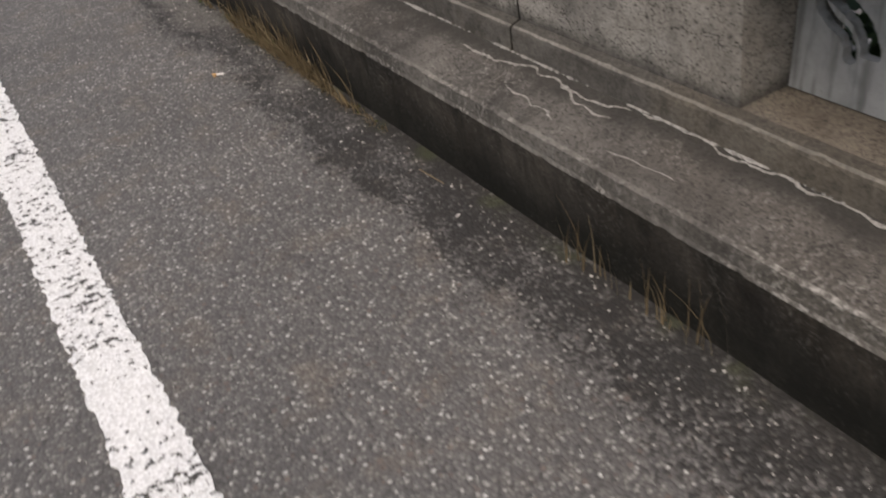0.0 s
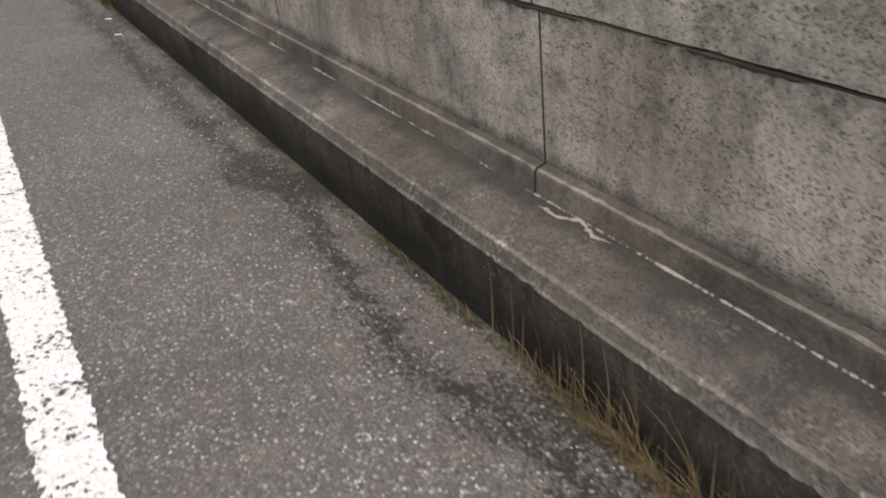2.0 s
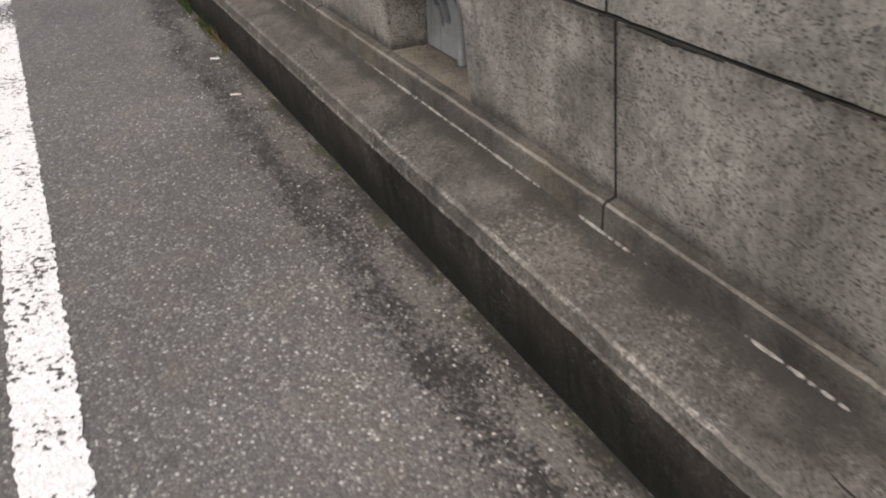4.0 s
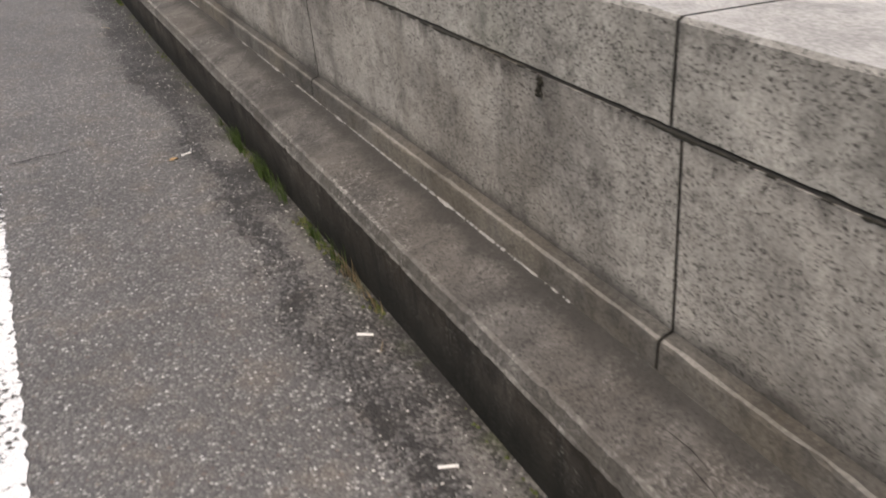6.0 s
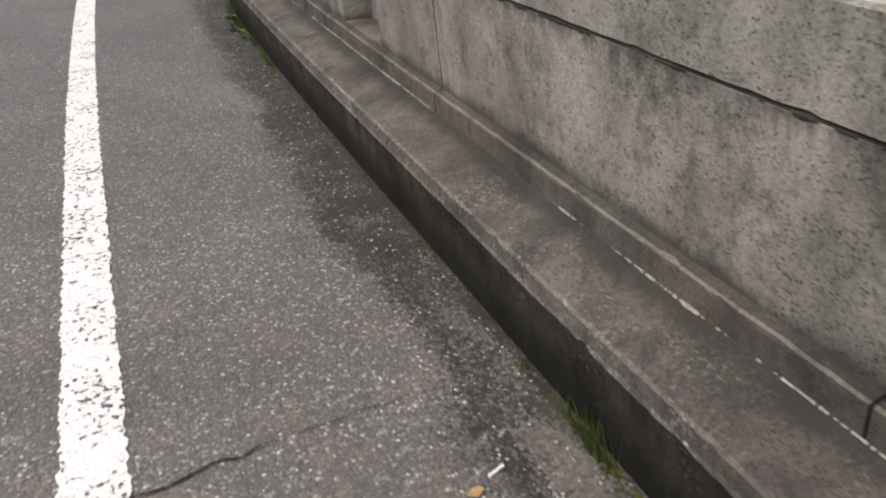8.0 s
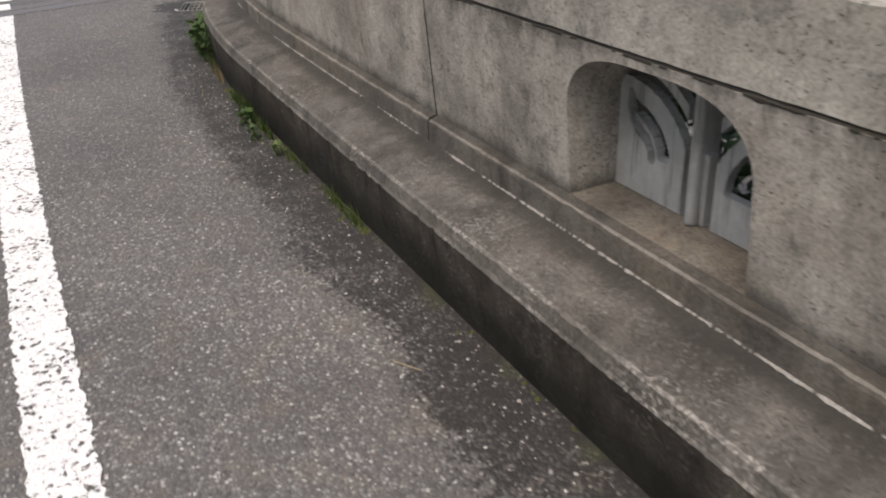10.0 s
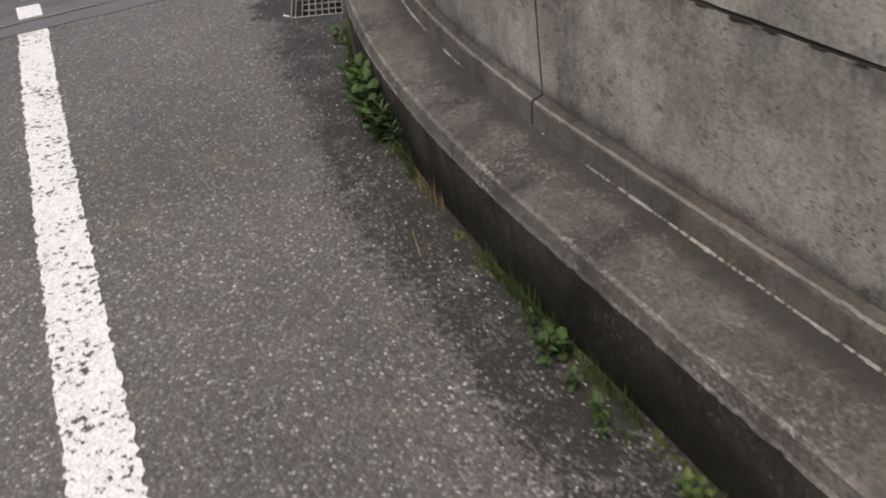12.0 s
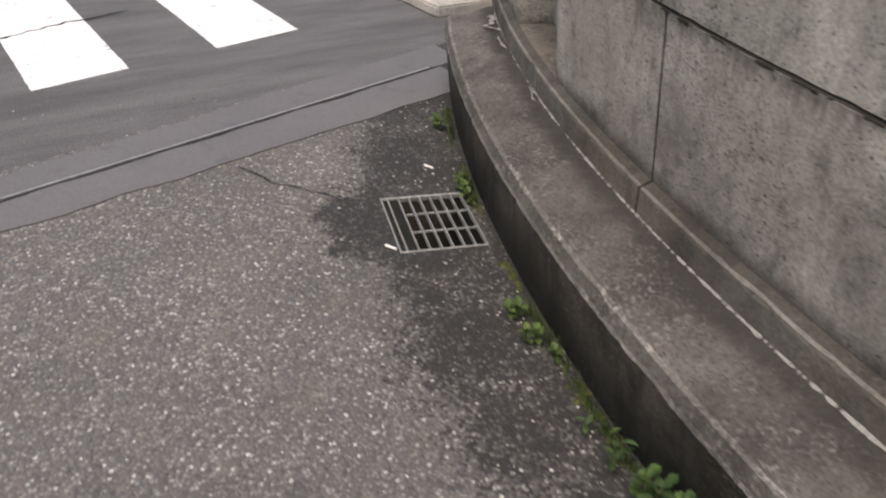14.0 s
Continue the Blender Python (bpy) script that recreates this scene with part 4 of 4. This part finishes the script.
def leafy_weed(s, u, height, stems, leaves, me, seed, label, size=1.0, out=0.25):
    rnd = random.Random(seed)
    base = at(s, u)
    plant = tagged(empty("weed", Matrix.Translation(base)), label, "weed", "weeds along the kerb")
    for k in range(stems):
        foot = base + Vector((rnd.uniform(-0.05, 0.0), rnd.uniform(-0.06, 0.06), -0.005)) * (1 if stems > 1 else 0.1)
        tip = foot + Vector((-rnd.uniform(0.05, out), rnd.uniform(-0.3, 0.3), 1)) * height * rnd.uniform(0.7, 1.0)
        bm = bmesh.new()
        rings = []
        for i in range(5):
            t = i / 4
            c = foot.lerp(tip, t)
            r = 0.0028 * (1 - 0.6 * t)
            rings.append([bm.verts.new(c + Vector((math.cos(a), math.sin(a), 0)) * r) for a in (0, 2.09, 4.19)])
        for a, b in zip(rings, rings[1:]):
            for i in range(3):
                j = (i + 1) % 3
                bm.faces.new((a[i], a[j], b[j], b[i]))
        part("stem", bm, M_STEM, plant)
        for i in range(leaves):
            t = 0.12 + 0.88 * (i + rnd.random() * 0.5) / leaves
            c = foot.lerp(tip, min(t, 1))
            turn = i * 137.5 + rnd.uniform(-20, 20)
            lift = rnd.uniform(-5, 35) + 30 * t
            ob = new("leaf", me)
            ob.matrix_basis = Matrix.Translation(c - base) @ pose(0, 0, 0, lift, 0, turn) @ Matrix.Diagonal((size, size * rnd.uniform(0.7, 1.15), size, 1))
            ob.parent = plant


def lobed_leaf(name, length, material):
    """A deeply cut leaf along +y: a midrib with pairs of pointed lobes and one at the tip."""
    bm = bmesh.new()

    def lobe(y0, ang, size):
        way = Vector((math.sin(ang), math.cos(ang), 0))
        side = Vector((way.y, -way.x, 0)) * size * 0.21
        droop = lambda d: length * 0.25 * (y0 + d * way.y) / length - 0.30 * (y0 + d * way.y) ** 2 / length
        pts = [(0.0, 0.25), (0.45, 1.0), (0.75, 0.65), (1.0, 0.0)]
        rows = []
        for d, w in pts:
            c = Vector((0, y0, 0)) + way * d * size
            z = droop(d * size)
            rows.append([bm.verts.new(c - side * w + Vector((0, 0, z))), bm.verts.new(c + Vector((0, 0, z - 0.003 * w))), bm.verts.new(c + side * w + Vector((0, 0, z)))])
        for a, b in zip(rows, rows[1:]):
            for i in (0, 1):
                bm.faces.new((a[i], a[i + 1], b[i + 1], b[i]))

    for y0, size in ((0.22, 0.42), (0.45, 0.46), (0.64, 0.36)):
        for sign in (-1, 1):
            lobe(y0 * length, sign * 0.82, size * length)
    lobe(0.08 * length, 0.0, 0.92 * length)
    me = bpy.data.meshes.new(name)
    bm.to_mesh(me)
    bm.free()
    me.materials.append(material)
    return me


LEAF_LOBED = lobed_leaf("leaf", 0.075, M_MUGWORT)
for k, (s, u, h, st, lv, size) in enumerate(((17.40, -0.012, 0.15, 5, 10, 0.70), (17.50, -0.015, 0.19, 6, 11, 0.75), (17.60, -0.012, 0.21, 6, 11, 0.75), (17.69, -0.015, 0.18, 6, 10, 0.70), (17.79, -0.010, 0.14, 4, 9, 0.60), (17.92, -0.008, 0.11, 4, 8, 0.55), (16.07, -0.030, 0.07, 3, 7, 0.55))):
    leafy_weed(s, u, h, st, lv, LEAF_LOBED, 800 + k, "leafy green weed with deeply cut leaves crowding the gutter", size, 0.35)

BUSHY = "bushy green weed with broad leaves growing from the gutter joint"
for k, (s, u, h, st, lv, size) in enumerate(((17.86, -0.012, 0.13, 3, 7, 0.75), (18.03, -0.010, 0.08, 2, 5, 0.55), (18.14, -0.012, 0.05, 2, 4, 0.5), (15.95, -0.025, 0.07, 3, 7, 0.58), (15.80, -0.03, 0.06, 3, 6, 0.52), (15.74, -0.06, 0.04, 3, 5, 0.40), (16.14, -0.02, 0.07, 3, 7, 0.48))):
    leafy_weed(s, u, h, st, lv, LEAF_BROAD, 300 + k, BUSHY, size)
leafy_weed(17.36, -0.02, 0.19, 1, 40, LEAF_SLIM, 330, "upright weed with a spire of slim green leaves by the kerb", 0.85, 0.12)
leafy_weed(17.20, -0.02, 0.14, 1, 26, LEAF_SLIM, 331, "upright weed with a spire of slim green leaves by the kerb", 0.7, 0.15)
for k, (s, u) in enumerate(((19.40, -0.02), (19.33, -0.015), (19.92, -0.02), (18.62, -0.015), (15.55, -0.015), (18.50, -0.015))):
    leafy_weed(s, u, 0.06, 3, 6, LEAF_ROUND, 340 + k, "low bright green weed with small round leaves", 0.8, 0.6)

# ---- moss along the joint ----
rnd = random.Random(5)
bm = bmesh.new()
for a, b, n in ((2.4, 4.7, 220), (8.9, 11.6, 460), (14.3, 18.9, 800), (19.2, 20.1, 110), (4.7, 8.9, 60), (11.6, 14.3, 60)):
    for _ in range(n):
        s = rnd.uniform(a, b)
        if noise.noise((s * 2.4, 4.0, 8.0)) < 0.0:
            continue
        c = at(s, 0.006 - abs(rnd.gauss(0, 0.016)), 0.002)
        r = rnd.uniform(0.003, 0.009)
        top = bm.verts.new(c + Vector((0, 0, r * rnd.uniform(0.8, 1.6))))
        ring = [bm.verts.new(c + Vector((math.cos(q), math.sin(q), 0)) * r * rnd.uniform(0.7, 1.3) + Vector((0, 0, -0.002))) for q in (0, 1.26, 2.51, 3.77, 5.03)]
        for i in range(5):
            bm.faces.new((ring[i], ring[(i + 1) % 5], top))
tagged(part("moss", bm, M_MOSS), "low brownish green moss cushions in the kerb joint", "moss", kind="stuff")

# ---- grit washed into the gutter and loose on the road ----
bm = bmesh.new()
for _ in range(5200):
    s = rnd.uniform(0.3, 20.2)
    u = -0.015 - abs(rnd.gauss(0, 0.16)) if rnd.random() < 0.6 else rnd.uniform(-1.9, -0.02)
    p = at(s, u, 0)
    q = GRATE.inverted() @ p
    if GX0 < q.x < GX1 and GY0 < q.y < GY1:
        continue
    r = rnd.choice((0.0018, 0.0025, 0.0032, 0.0048)) * rnd.uniform(0.8, 1.2)
    turn = rnd.uniform(0, 6.28)
    ring = [bm.verts.new(p + Vector((math.cos(turn + k) * r * rnd.uniform(0.8, 1.3), math.sin(turn + k) * r * rnd.uniform(0.6, 1.1), r * 0.1))) for k in (0, 1.57, 3.14, 4.71)]
    top = bm.verts.new(p + Vector((rnd.uniform(-1, 1) * r * 0.3, 0, r * 0.95)))
    for i in range(4):
        bm.faces.new((ring[i], ring[(i + 1) % 4], top))
tagged(part("grit", bm, M_GRIT), "loose pale and dark grit scattered over the road", "grit", kind="stuff")

# ---- litter ----
def rod(bm, m, r, x0, x1, k=10):
    a = [bm.verts.new(m @ Vector((x0, math.cos(6.2832 * i / k) * r, math.sin(6.2832 * i / k) * r))) for i in range(k)]
    b = [bm.verts.new(m @ Vector((x1, math.cos(6.2832 * i / k) * r * 0.92, math.sin(6.2832 * i / k) * r))) for i in range(k)]
    for i in range(k):
        j = (i + 1) % k
        bm.faces.new((a[i], a[j], b[j], b[i]))
    bm.faces.new(a[::-1])
    bm.faces.new(b)


def cigarette_butt(x, y, turn, length=0.030):
    m = pose(x, y, 0.0042, 0, 0, turn)
    butt = tagged(empty("cigarette_butt", m), "trodden white cigarette butt lying on the asphalt", "cigarette butt", "litter in the gutter")
    b = bmesh.new()
    rod(b, m, 0.0042, 0.0, length)
    part("paper", b, M_PAPER, butt)
    b = bmesh.new()
    rod(b, m, 0.0040, -0.018, 0.0)
    part("filter", b, M_PAPER if y > 4 else M_FILTER, butt)


for x, y, turn in ((-0.28, 3.22, -40), (-0.13, 8.51, 160), (-0.09, 9.12, 150), (-0.25, 10.88, 25), (0.68, 19.50, 110), (0.285, 19.075, 115)):
    cigarette_butt(x, y, turn, 0.022 if y > 19 else 0.030)


def scrap(name, x, y, turn, size, material, label, category, seed):
    r = random.Random(seed)
    b = bmesh.new()
    m = pose(x, y, 0.006, 0, 0, turn)
    rows = []
    for i in range(6):
        t = i / 5
        w = size * 0.32 * math.sin(math.pi * min(0.08 + t * 0.88, 1)) * r.uniform(0.7, 1.2)
        rows.append([b.verts.new(m @ Vector((t * size, -w, 0.004 * math.sin(t * 5)))), b.verts.new(m @ Vector((t * size, 0, -0.002 + 0.003 * t))), b.verts.new(m @ Vector((t * size, w, 0.003 + 0.003 * math.cos(t * 4))))])
    for p, q in zip(rows, rows[1:]):
        for i in (0, 1):
            b.faces.new((p[i], p[i + 1], q[i + 1], q[i]))
    tagged(part(name, b, material), label, category, "litter in the gutter")


for k, (x, y, turn, size) in enumerate(((-0.29, 10.84, 190, 0.045), (-0.30, 3.19, 60, 0.03))):
    scrap("dead_leaf", x, y, turn, size, M_DEAD, "curled brown dead leaf on the asphalt", "leaf", 60 + k)
for x, y, turn, length in ((-0.09, 9.02, 60, 0.05), (-0.20, 13.75, 120, 0.09), (-0.10, 16.6, 75, 0.14), (-0.06, 1.9, 95, 0.12)):
    b = bmesh.new()
    rod(b, pose(x, y, 0.003, 0, 0, turn), 0.0018, 0, length, 5)
    tagged(part("twig", b, M_STRAW), "short dry straw-coloured twig on the asphalt", "twig", "litter in the gutter")

# ---- dark moss clumps hanging from the bed joint ----
for k, (s, z, size) in enumerate(MOSS_CLUMPS):
    b = bmesh.new()
    r = random.Random(400 + k)
    for _ in range(26):
        c = at(s + r.gauss(0, 0.004), face_u(z) - r.uniform(0.0, 0.004), z - r.random() * size)
        q = r.uniform(0.003, 0.006)
        top = b.verts.new(c + Vector((-q * 1.3, 0, -q * 0.4)))
        ring = [b.verts.new(c + Vector((0.002, math.cos(t) * q, math.sin(t) * q * 1.4))) for t in (0, 1.26, 2.51, 3.77, 5.03)]
        for i in range(5):
            b.faces.new((ring[i], ring[(i + 1) % 5], top))
    tagged(part("moss_clump", b, M_CRUST), "blackish moss clump hanging from the wall's bed joint", "moss", "moss on the wall", "stuff")

# ---- shrubs behind the openings ----
rnd = random.Random(77)
for mid in centres:
    bm = bmesh.new()
    for _ in range(3200):
        c = at(mid + rnd.uniform(-0.7, 0.9), 0.66 + 0.6 * rnd.random() ** 1.6, rnd.uniform(0.0, 0.98))
        a = Vector((rnd.gauss(0, 1), rnd.gauss(0, 1), rnd.gauss(0, 1))).normalized()
        b = a.orthogonal().normalized()
        r = rnd.uniform(0.025, 0.055)
        bm.faces.new([bm.verts.new(c + v) for v in (-a * r, b * r * 0.4, a * r, -b * r * 0.4)])
    tagged(part("shrub", bm, M_SHRUB), "dark green shrub leaves behind the parapet opening", "shrub", kind="stuff")
